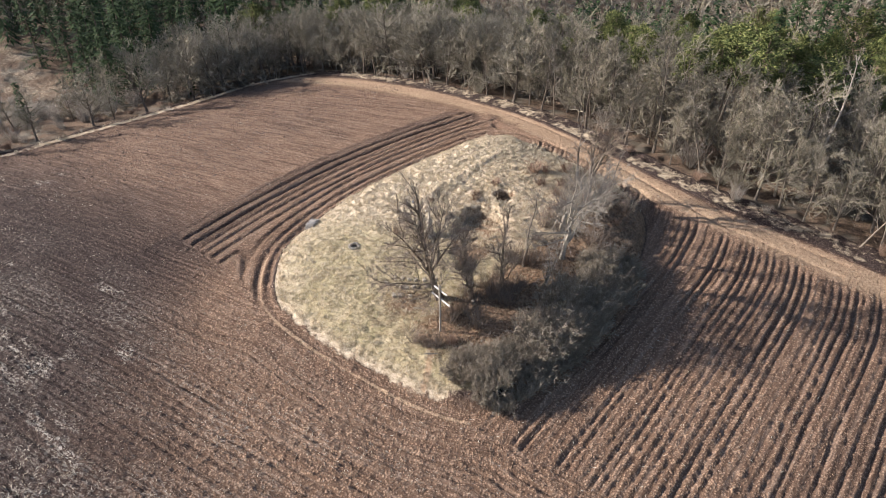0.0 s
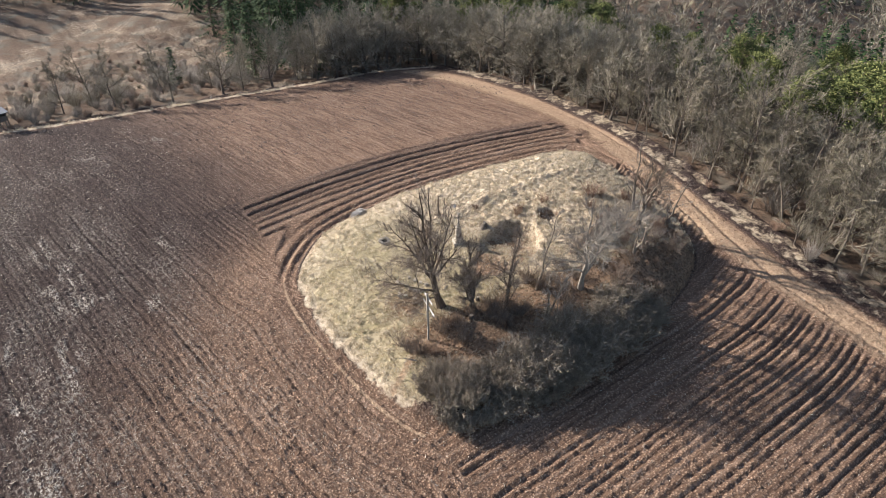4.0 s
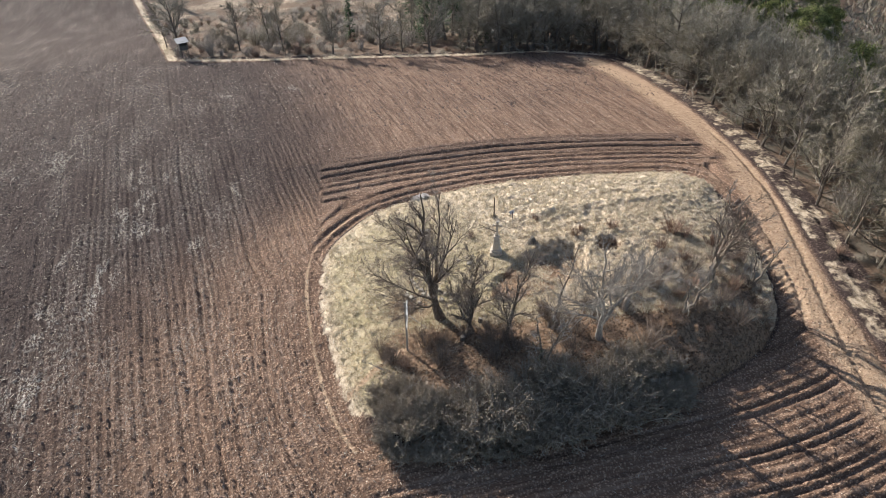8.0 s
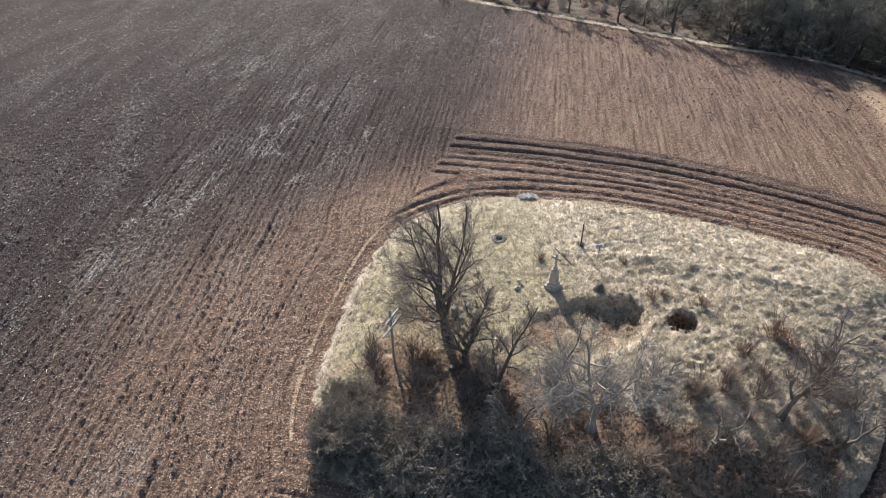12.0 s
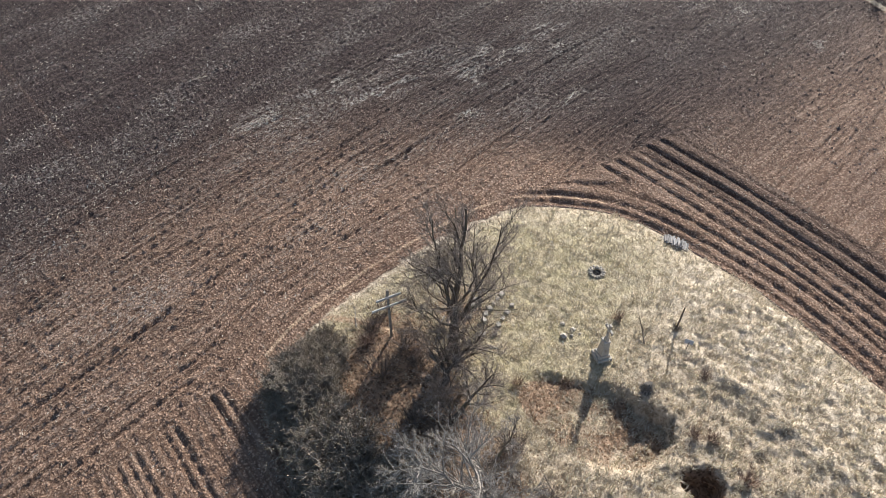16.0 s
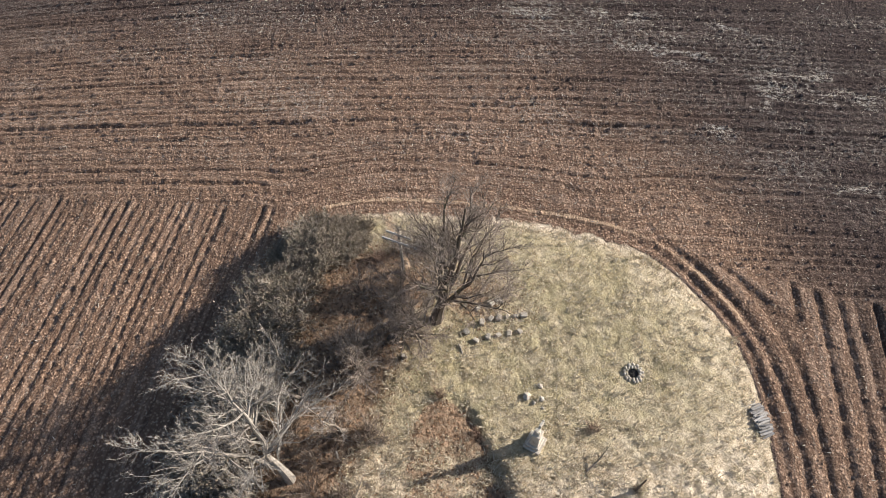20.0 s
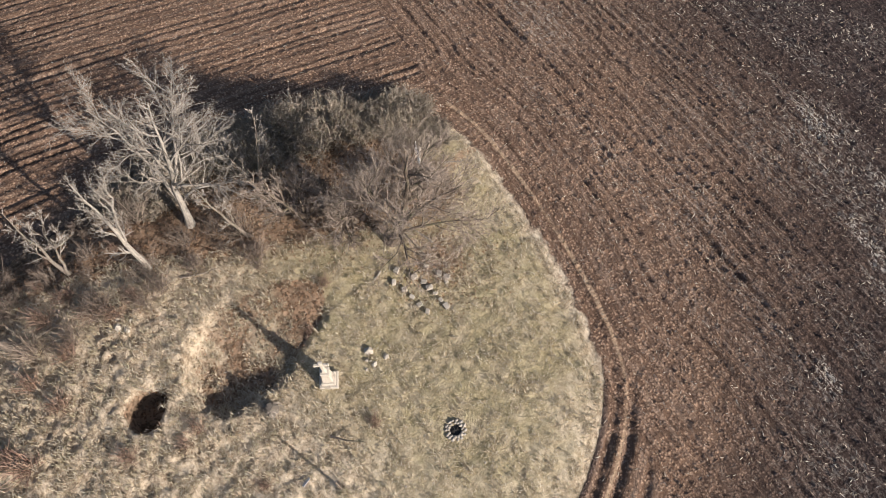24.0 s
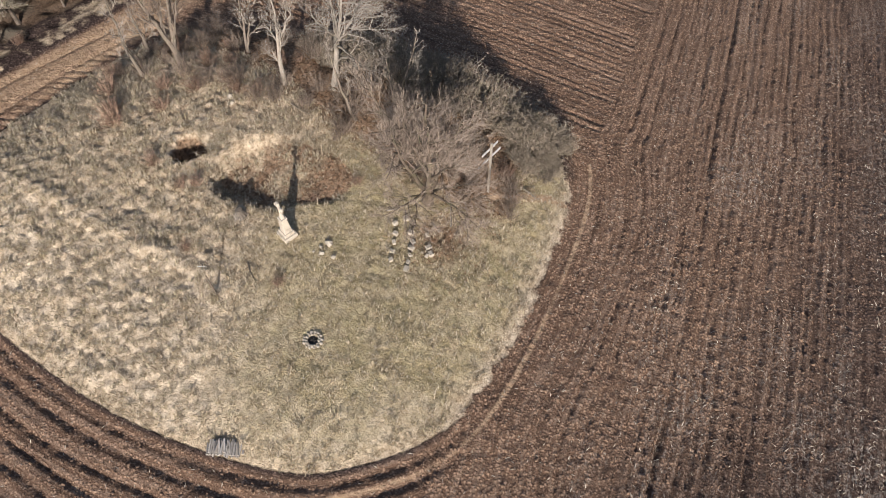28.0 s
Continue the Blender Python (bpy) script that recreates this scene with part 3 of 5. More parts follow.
class Tubes:
    """Collects tapered tubes and spikes into one mesh."""

    def __init__(self):
        self.v, self.f = [], []

    def tube(self, pts, radii, sides):
        base = len(self.v)
        n = len(pts)
        for i, p in enumerate(pts):
            way = (pts[min(i + 1, n - 1)] - pts[max(i - 1, 0)]).normalized()
            a = way.orthogonal().normalized()
            b = way.cross(a)
            for k in range(sides):
                t = 2 * math.pi * k / sides
                self.v.append(p + (a * math.cos(t) + b * math.sin(t)) * radii[i])
        for i in range(n - 1):
            for k in range(sides):
                k2 = (k + 1) % sides
                self.f.append((base + i * sides + k, base + i * sides + k2, base + (i + 1) * sides + k2, base + (i + 1) * sides + k))
        self.f.append(tuple(base + (n - 1) * sides + k for k in range(sides)))

    def spike(self, p, q, r):
        """A thin three-sided twig that ends in a point."""
        base = len(self.v)
        way = (q - p).normalized()
        a = way.orthogonal().normalized()
        b = way.cross(a)
        for k in range(3):
            t = 2.094 * k
            self.v.append(p + (a * math.cos(t) + b * math.sin(t)) * r)
        self.v.append(q)
        self.f += [(base, base + 1, base + 3), (base + 1, base + 2, base + 3), (base + 2, base, base + 3)]

    def leaf(self, p, along, across):
        base = len(self.v)
        self.v += [p, p + along * 0.5 + across, p + along, p + along * 0.5 - across]
        self.f += [(base, base + 1, base + 3), (base + 1, base + 2, base + 3)]

    def mesh(self, name, material):
        return mesh_of(name, [tuple(v) for v in self.v], self.f, material)


def wander(rng, p, way, length, n, bend, lift):
    """A crooked line of n pieces from p."""
    pts, way = [p.copy()], way.normalized()
    for _ in range(n):
        way = (way + Vector([rng.gauss(0, bend) for _ in range(3)]) + Vector((0, 0, lift))).normalized()
        pts.append(pts[-1] + way * (length / n))
    return pts


def along(pts, t):
    k = min(int(t * (len(pts) - 1)), len(pts) - 2)
    u = t * (len(pts) - 1) - k
    return pts[k].lerp(pts[k + 1], u), (pts[k + 1] - pts[k]).normalized()


def sideways(rng, way, angle):
    a = way.orthogonal().normalized()
    a.rotate(Matrix.Rotation(rng.uniform(0, 6.283), 3, way))
    return (way * math.cos(angle) + a * math.sin(angle)).normalized()


def twig_up(rng, wood, fine, pts, r, count, length, lift, sub, fan=(0.5, 1.1), from_t=0.2, n2=5, thick=0.011):
    """Branches with twigs along a limb."""
    for _ in range(count):
        t = rng.uniform(from_t, 1.0)
        p, way = along(pts, t)
        ln = length * rng.uniform(0.5, 1.1) * (1.15 - 0.5 * t)
        q = wander(rng, p, sideways(rng, way, rng.uniform(*fan)), ln, 2, 0.18, lift)
        r1 = max(r * (1 - 0.75 * t) * 0.55, thick * 1.3)
        wood.tube(q, [r1, r1 * 0.65, r1 * 0.3], 3)
        for _ in range(n2):
            s = rng.uniform(0.15, 1.0)
            a, w = along(q, s)
            l2 = ln * rng.uniform(0.3, 0.6) * (1.2 - 0.6 * s)
            e = a + (sideways(rng, w, rng.uniform(0.35, 0.9)) + Vector((0, 0, lift * 1.5))).normalized() * l2
            fine.spike(a, e, thick)
            for _ in range(sub):
                b = a.lerp(e, rng.uniform(0.2, 0.95))
                fine.spike(b, b + sideways(rng, (e - a).normalized(), rng.uniform(0.4, 0.9)) * l2 * rng.uniform(0.35, 0.6), thick * 0.75)


def old_tree(seed, at, stems, label, wood_mat, twig_mat, limbs=7, twigs=9, sub=2, reach=2.2, thick=0.012, lift=0.10, fan=(0.5, 1.1)):
    """A bare tree on the mound. stems: (foot offset, top offset, foot radius)."""
    rng = random.Random(seed)
    tree = empty("tree", Matrix.Translation((at[0], at[1], high(*at) - 0.08)), label, "tree", "bare trees on the mound")
    main = []
    for n, (foot, top, r) in enumerate(stems):
        foot, top = Vector(foot), Vector(top)
        if n and foot.z > 0.3:
            foot = min((along(main, i / 60)[0] for i in range(60)), key=lambda p: abs(p.z - foot.z))
        mid = foot.lerp(top, 0.45) + Vector((rng.gauss(0, 0.14), rng.gauss(0, 0.14), 0)) * (top - foot).length * 0.35
        pts = []
        for i in range(9):
            t = i / 8
            p = foot * (1 - t) ** 2 + mid * 2 * t * (1 - t) + top * t * t
            pts.append(p + Vector((rng.gauss(0, 0.05), rng.gauss(0, 0.05), 0)) * (t > 0))
        main = pts if n == 0 else main
        trunk = Tubes()
        flare = [1.45 if foot.z < 0.3 else 1.0, 1.05] + [1.0 - 0.1 * k for k in range(1, 8)]
        trunk.tube(pts, [max(r * k * (1 - 0.06 * i), 0.012) for i, k in enumerate(flare)], 8)
        trunk_ob = part("trunk", trunk.mesh("trunk", wood_mat), None, tree)
        whip = Tubes()
        twig_up(rng, whip, whip, pts, r * 0.5, twigs, reach * 0.5, lift, sub, fan, 0.55, 5, thick)
        part("twig_spray", whip.mesh("twig_spray", twig_mat), None, trunk_ob, kind="stuff")
        for k in range(limbs):
            t = 0.22 + 0.7 * (k + rng.random()) / limbs
            p, way = along(pts, t)
            ln = reach * rng.uniform(0.65, 1.15) * (1.25 - 0.7 * t)
            line = wander(rng, p, sideways(rng, way, rng.uniform(*fan)), ln, 6, 0.17, lift)
            rl = r * (1 - 0.72 * t) * 0.6
            wood, fine = Tubes(), Tubes()
            wood.tube(line, [max(rl * (1 - 0.14 * i), 0.01) for i in range(7)], 5)
            twig_up(rng, fine, fine, line, rl, twigs, ln * 0.55, lift, sub, (0.4, 1.0), 0.15, 5, thick)
            limb = part("limb", wood.mesh("limb", wood_mat), None, tree)
            part("twig_spray", fine.mesh("twig_spray", twig_mat), None, limb, kind="stuff")
    return tree


def wood_tree(seed, name, h, r, limbs, reach, label, wood_mat, twig_mat, first=0.3, lift=0.09, fan=(0.5, 1.0), twigs=8, n2=5, sub=0, thick=0.016, lean=0.05):
    """A bare tree of the wood, in two parts."""
    rng = random.Random(seed)
    tree = empty(name, Matrix.Identity(4), label, "tree", "trees of the wood")
    pts = wander(rng, Vector((0, 0, -0.3)), Vector((rng.gauss(0, lean), rng.gauss(0, lean), 1)), h, 8, 0.05, 0.03)
    trunk, crown = Tubes(), Tubes()
    trunk.tube(pts, [r * 1.2] + [max(r * (1 - 0.115 * i), 0.015) for i in range(1, 9)], 6)
    for k in range(limbs):
        t = first + (0.98 - first) * (k + rng.random()) / limbs
        p, way = along(pts, t)
        ln = reach * rng.uniform(0.6, 1.15) * (1.3 - 0.85 * t)
        line = wander(rng, p, sideways(rng, way, rng.uniform(*fan)), ln, 4, 0.14, lift)
        rl = max(r * (1 - 0.8 * t) * 0.55, 0.02)
        trunk.tube(line, [rl, rl * 0.8, rl * 0.6, rl * 0.42, rl * 0.25], 4)
        twig_up(rng, crown, crown, line, rl, twigs, ln * 0.55, lift, sub, (0.4, 1.0), 0.1, n2, thick)
    part("trunk", trunk.mesh("trunk", wood_mat), None, tree)
    part("crown", crown.mesh("crown", twig_mat), None, tree, kind="stuff")
    return tree


def pine(seed, h, label):
    """A tall bare stem with an uneven crown of needle clumps."""
    rng = random.Random(seed)
    tree = empty("pine_tree", Matrix.Identity(4), label, "tree", "conifers of the wood")
    pts = wander(rng, Vector((0, 0, -0.3)), Vector((rng.gauss(0, 0.04), rng.gauss(0, 0.04), 1)), h, 8, 0.035, 0.03)
    trunk, crown = Tubes(), Tubes()
    trunk.tube(pts, [0.2 * (1.1 - 0.11 * i) for i in range(9)], 6)
    for k in range(30):
        t = 0.55 + 0.44 * (k + rng.random()) / 30
        p, way = along(pts, t)
        ln = rng.uniform(1.6, 3.3) * (1.0 - 0.7 * max(0, t - 0.8) / 0.2)
        line = wander(rng, p, sideways(rng, way, rng.uniform(1.0, 1.5)), ln, 3, 0.15, 0.10)
        trunk.tube(line, [0.045, 0.035, 0.025, 0.012], 3)
        for _ in range(6):
            c, w = along(line, rng.uniform(0.35, 1.0))
            c = c + Vector([rng.gauss(0, 0.2) for _ in range(3)])
            for _ in range(26):
                way2 = Vector((rng.gauss(0, 1), rng.gauss(0, 1), rng.gauss(0.35, 0.7))).normalized()
                q = c + Vector((rng.gauss(0, 0.24), rng.gauss(0, 0.24), rng.gauss(0, 0.12)))
                crown.leaf(q, way2 * rng.uniform(0.2, 0.36), way2.orthogonal().normalized() * 0.045)
    part("trunk", trunk.mesh("trunk", BARK_PINE), None, tree)
    part("crown", crown.mesh("crown", NEEDLE), None, tree, kind="stuff")
    return tree


def spruce(seed, h, label):
    """A dark pointed conifer with drooping layered boughs."""
    rng = random.Random(seed)
    tree = empty("spruce_tree", Matrix.Identity(4), label, "tree", "conifers of the wood")
    trunk, crown = Tubes(), Tubes()
    pts = [Vector((0, 0, -0.3 + (h + 0.3) * i / 6)) for i in range(7)]
    trunk.tube(pts, [0.2 * (1.05 - 0.16 * i) for i in range(7)], 6)
    levels = int(h * 1.9)
    for k in range(levels):
        t = 0.08 + 0.9 * k / levels
        reach = (h * 0.2) * (1 - t) + 0.18
        for _ in range(7):
            a = rng.uniform(0, 6.283)
            ln = reach * rng.uniform(0.6, 1.15)
            p = Vector((0, 0, h * (t + rng.uniform(-0.02, 0.02))))
            end = p + Vector((math.cos(a) * ln, math.sin(a) * ln, -0.28 * ln + 0.1))
            crown.spike(p, end, 0.02)
            for _ in range(9):
                s = rng.uniform(0.2, 1.0)
                q = p.lerp(end, s)
                w = Vector((math.cos(a) + rng.gauss(0, 0.7), math.sin(a) + rng.gauss(0, 0.7), -0.45 + rng.gauss(0, 0.25))).normalized()
                crown.leaf(q, w * rng.uniform(0.3, 0.6), w.cross(Vector((0, 0, 1))).normalized() * 0.09)
    part("trunk", trunk.mesh("trunk", BARK_DARK), None, tree)
    part("crown", crown.mesh("crown", SPRUCE), None, tree, kind="stuff")
    return tree


def shrub(seed, name, h, wide, stems, label, twig_mat, side=4, thick=0.012, leaves=0):
    """A bush of many thin stems from one foot."""
    rng = random.Random(seed)
    bush = empty(name, Matrix.Identity(4), label, "shrub", "bare shrubs")
    t, dry = Tubes(), Tubes()
    for _ in range(stems):
        a, lean = rng.uniform(0, 6.283), rng.random() ** 0.7
        foot = Vector((math.cos(a), math.sin(a), 0)) * rng.uniform(0, wide * 0.35) + Vector((0, 0, -0.1))
        way = Vector((math.cos(a) * lean * wide / h, math.sin(a) * lean * wide / h, 1.0))
        line = wander(rng, foot, way, h * rng.uniform(0.5, 1.05), 3, 0.16, 0.02)
        t.tube(line, [thick * 1.5, thick * 1.2, thick, thick * 0.5], 3)
        for _ in range(side):
            p, w = along(line, rng.uniform(0.25, 1.0))
            e = p + sideways(rng, w, rng.uniform(0.4, 1.2)) * h * rng.uniform(0.15, 0.4)
            t.spike(p, e, thick * 0.8)
            for _ in range(leaves):
                u = Vector([rng.gauss(0, 1) for _ in range(3)]).normalized()
                dry.leaf(p.lerp(e, rng.random()), u * 0.085, u.orthogonal().normalized() * 0.026)
    part("crown", t.mesh("crown", twig_mat), None, bush, kind="stuff")
    if leaves:
        part("foliage", dry.mesh("foliage", SHRUB_LEAF), None, bush, kind="stuff")
    return bush


def placed(thing, first, x, y, scale, turn, sink=0.0, tilt=(0, 0)):
    """Puts the first template, then copies, at a spot on the ground."""
    m = Matrix.Translation((x, y, high(x, y) - sink)) @ Euler((tilt[0], tilt[1], turn)).to_matrix().to_4x4() @ Matrix.Scale(scale, 4)
    if first:
        thing.matrix_world = m
        return thing
    return copy_thing(thing, m)


class Kind:
    def __init__(self, thing):
        self.thing, self.used = thing, False

    def put(self, x, y, scale=1.0, turn=0.0, sink=0.05, tilt=(0, 0), label=""):
        if not self.used:
            self.used = True
            ob = placed(self.thing, True, x, y, scale, turn, sink, tilt)
        else:
            keep = self.thing.scale.copy()
            self.thing.scale = (1, 1, 1)
            ob = placed(self.thing, False, x, y, scale, turn, sink, tilt)
            self.thing.scale = keep
        return tagged(ob, label)


# ---- old bare trees on the mound ----
old_tree(11, (-1.6, -9.55), [((0, 0, 0), (-0.7, 1.3, 8.8), 0.25), ((0.0, 0.1, 1.2), (0.7, 2.2, 8.1), 0.14), ((-0.05, 0.0, 1.5), (-2.1, 0.4, 7.7), 0.13), ((0.0, 0.1, 2.4), (-2.5, 2.3, 6.8), 0.11),
                              ((0.1, 0.0, 2.6), (1.2, 0.3, 7.3), 0.10), ((0, 0, 1.4), (-3.9, 2.4, 2.9), 0.085), ((0, 0, 1.7), (0.6, 3.6, 2.9), 0.08), ((0, 0, 1.2), (-2.6, -0.8, 2.2), 0.07)],
         "large bare tree with dark ascending limbs and fine twigs", BARK_DARK, TWIG, limbs=7, twigs=14, sub=4, reach=3.0, lift=0.05, thick=0.008, fan=(0.5, 1.05))
old_tree(12, (-0.3, -11.45), [((0, 0, 0), (0.3, 0.6, 2.0), 0.24), ((0.1, 0.3, 1.3), (1.1, 2.0, 4.4), 0.11), ((-0.1, 0.1, 1.1), (-1.3, 0.4, 3.4), 0.08)],
         "short thick gnarled tree with a hollow dark trunk", BARK_DARK, TWIG, limbs=8, twigs=14, sub=5, reach=2.3, thick=0.01)
old_tree(13, (1.6, -12.7), [((0, 0, 0), (1.7, 0.6, 5.8), 0.14), ((0.1, -0.1, 0), (-0.4, 0.3, 3.6), 0.08)], "slender bare tree leaning over leaf litter", BARK_DARK, TWIG, limbs=8, twigs=13, sub=4, reach=2.0, thick=0.01)
old_tree(14, (4.4, -12.8), [((0, 0, 0), (1.2, -0.3, 6.3), 0.095)], "thin leaning dead tree with few branches", BARK_GREY, TWIG_GREY, limbs=6, twigs=9, sub=2, reach=1.4, thick=0.009)
old_tree(15, (6.8, -14.7), [((0, 0, 0), (-1.2, -1.0, 7.8), 0.18), ((0.1, -0.1, 1.4), (1.2, -2.2, 7.4), 0.13), ((0.0, -0.3, 3.0), (-2.4, -2.6, 7.0), 0.10)],
         "tall pale bare tree with many forked branches", BARK_PALE, TWIG_PALE, limbs=9, twigs=14, sub=3, reach=3.1, thick=0.009, lift=0.06, fan=(0.6, 1.2))
old_tree(16, (9.3, -13.2), [((0, 0, 0), (0.5, -1.5, 5.8), 0.16), ((0.1, -0.5, 2.4), (-0.7, -2.0, 5.2), 0.09)], "broken pale dead tree with bare forked top", BARK_PALE, TWIG_PALE, limbs=8, twigs=9, sub=2, reach=1.7, thick=0.009)
old_tree(17, (15.9, -12.3), [((0, 0, 0), (1.7, 0.5, 6.0), 0.19), ((0.2, 0.0, 1.0), (0.2, -1.6, 6.4), 0.14)], "spreading bare tree with crooked grey limbs", BARK_GREY, TWIG_SCRUB, limbs=9, twigs=13, sub=3, reach=2.7, lift=0.05, thick=0.01)
old_tree(18, (17.5, -10.6), [((0, 0, 0), (-0.2, 0.1, 6.6), 0.12)], "upright slender bare tree with short branches", BARK_GREY, TWIG_GREY, limbs=10, twigs=9, reach=1.3, thick=0.009)
old_tree(19, (3.1, -15.2), [((0, 0, 0), (-1.2, -0.8, 4.6), 0.11), ((0, 0, 0), (0.8, -1.0, 4.2), 0.09)], "small bare tree with grey twigs in scrub", BARK_GREY, TWIG_GREY, limbs=5, twigs=7, reach=1.6)
old_tree(20, (12.6, -14.6), [((0, 0, 0), (0.4, -1.2, 4.4), 0.10), ((0, 0, 0), (-0.7, -0.6, 3.6), 0.08)], "small bare tree with pale twigs in scrub", BARK_GREY, TWIG_GREY, limbs=5, twigs=6, reach=1.6)
old_tree(21, (19.0, -13.0), [((0, 0, 0), (0.9, -0.6, 4.0), 0.09), ((0, 0, 0), (-0.4, 0.5, 3.2), 0.07)], "small bare tree at the mound's rim", BARK_GREY, TWIG_GREY, limbs=5, twigs=6, reach=1.4)

# ---- thicket and shrubs on the mound ----
rng = random.Random(5)
BRAMBLE = [Kind(shrub(31 + i, "shrub", h, w, 70, "dense dark bramble and thorn shrub on the slope", TWIG_DARK, 11, 0.013, 2)) for i, (h, w) in enumerate(((1.15, 1.2), (1.35, 1.1), (0.95, 1.3)))]
THIN = [Kind(shrub(41 + i, "shrub", h, w, 42, "thin brown leafless shrub in dry grass", TWIG_SCRUB, 6)) for i, (h, w) in enumerate(((2.2, 1.0), (1.5, 0.9)))]
RUST = [Kind(shrub(51, "shrub", 1.2, 0.8, 50, "low reddish-brown shrub in dry grass", TWIG_RED, 4))]
spots = []
for _ in range(2600):
    x, y = rng.uniform(-7.0, 10.5), rng.uniform(-19.6, -12.6)
    inside = float(inside_by(np.array([x]), np.array([y]), MOUND)[0])
    if -0.25 < inside < 3.1 - 0.09 * max(x, 0) + 0.5 * math.sin(x) and y < -13.9 - 0.12 * max(x, 0) and all((x - a) ** 2 + (y - b) ** 2 > 0.42 for a, b in spots):
        spots.append((x, y))
for i, (x, y) in enumerate(spots):
    BRAMBLE[i % 3].put(x, y, rng.uniform(1.15, 1.6) if -1.5 < x < 7.5 and y < -16.0 else rng.uniform(0.8, 1.15) if y < -15 else rng.uniform(0.6, 0.9), rng.uniform(0, 6.28))
for _ in range(44):
    x = rng.uniform(-6, 20)
    y = rng.uniform(-16.5, -10.5) if x > 2 else rng.uniform(-14, -10.5)
    if float(inside_by(np.array([x]), np.array([y]), MOUND)[0]) > 0.8:
        THIN[rng.randrange(2)].put(x, y, rng.uniform(0.4, 1.05), rng.uniform(0, 6.28))
for _ in range(60):
    x, y = rng.uniform(9, 23), rng.uniform(-18, -10)
    if len(spots) < 145 and 0.2 < float(inside_by(np.array([x]), np.array([y]), MOUND)[0]) < 5:
        spots.append((x, y))
        (THIN[1] if rng.random() < 0.6 else RUST[0]).put(x, y, rng.uniform(0.3, 0.65), rng.uniform(0, 6.28))
for x, y, s in ((16.5, -6.8, 1.3), (17.2, -7.4, 1.0), (14.5, -8.6, 0.9), (12.6, -5.2, 0.8), (9.8, -5.0, 0.7), (10.4, -4.6, 0.6), (8.2, -1.6, 0.55), (3.0, -1.9, 0.6), (13.5, -10.5, 0.9), (18.6, -8.8, 1.1), (12.2, -12.0, 0.9), (14.2, -12.8, 1.0), (17.0, -13.4, 1.0), (10.2, -12.0, 0.7), (19.8, -10.4, 1.0), (13.0, -13.4, 0.8),
                (15.4, -10.0, 0.9), (3.8, -7.0, 0.5), (2.3, -8.9, 0.6), (-2.5, -11.4, 0.8), (-4.8, -12.8, 0.9), (11.2, -11.4, 0.8)):
    RUST[0].put(x, y, s, rng.uniform(0, 6.28))

# ---- stone cross, white cross ----
def stone_cross(x, y):
    z = high(x, y)
    ob = empty("stone_cross", Matrix.Translation((x, y, z - 0.05)) @ Matrix.Rotation(radians(-24), 4, "Z"), "old pale stone wayside cross on a stepped pedestal", "monument")
    part("foundation_step", block_bm(0.84, 0.8, 0.26, (0, 0, 0), 0.03, 0.012), STONE, ob)
    part("plinth", block_bm(0.64, 0.6, 0.22, (0, 0, 0.258), 0.03, 0.008), STONE, ob)
    part("pedestal", block_bm(0.5, 0.46, 0.98, (0, 0, 0.476), 0.03, 0.006, taper=0.7), STONE, ob)
    part("cornice", block_bm(0.42, 0.38, 0.1, (0, 0, 1.454), 0.025, 0.004), STONE, ob)
    part("neck", block_bm(0.26, 0.22, 0.34, (0, 0, 1.552), 0.03, 0.004, taper=0.6), STONE, ob)
    part("upright", block_bm(0.15, 0.12, 0.82, (0, 0, 1.9), 0.02, 0.003), STONE, ob)
    for s in (-1, 1):
        part("arm", block_bm(0.19, 0.115, 0.14, (s * 0.168, 0, 2.36), 0.02, 0.003), STONE, ob)
        part("arm_end", block_bm(0.06, 0.122, 0.19, (s * 0.29, 0, 2.335), 0.02, 0.003), STONE, ob)
    part("finial", block_bm(0.2, 0.122, 0.07, (0, 0, 2.715), 0.02, 0.003), STONE, ob)
    return ob


def white_cross(x, y):
    z = high(x, y)
    ob = empty("wooden_cross", Matrix.Translation((x, y, z)) @ Matrix.Rotation(math.atan2(-0.96, -0.27), 4, "Z"), "tall grey wooden cross post with two white-painted beams", "cross")
    part("post", block_bm(0.11, 0.11, 4.0, (0, 0, -0.1), 0.012, 0.003), POST, ob)
    for name, w, h in (("lower_beam", 1.85, 2.65), ("upper_beam", 1.3, 3.35)):
        beam = part(name, block_bm(w, 0.06, 0.135, (0, 0.087, h), 0.01, 0.002), WHITE, ob)
        for dx in (-0.03, 0.03):
            bolt = bmesh.new()
            bmesh.ops.create_cone(bolt, cap_ends=True, segments=8, radius1=0.014, radius2=0.012, depth=0.02,
                                  matrix=Matrix.Translation((dx, 0.12, h + 0.07 + dx)) @ Matrix.Rotation(radians(90), 4, "X"))
            part("bolt", bolt, TIN, beam, "grey steel bolt head")
    return ob


stone_cross(3.98, -4.5)
white_cross(-4.3, -11.55)


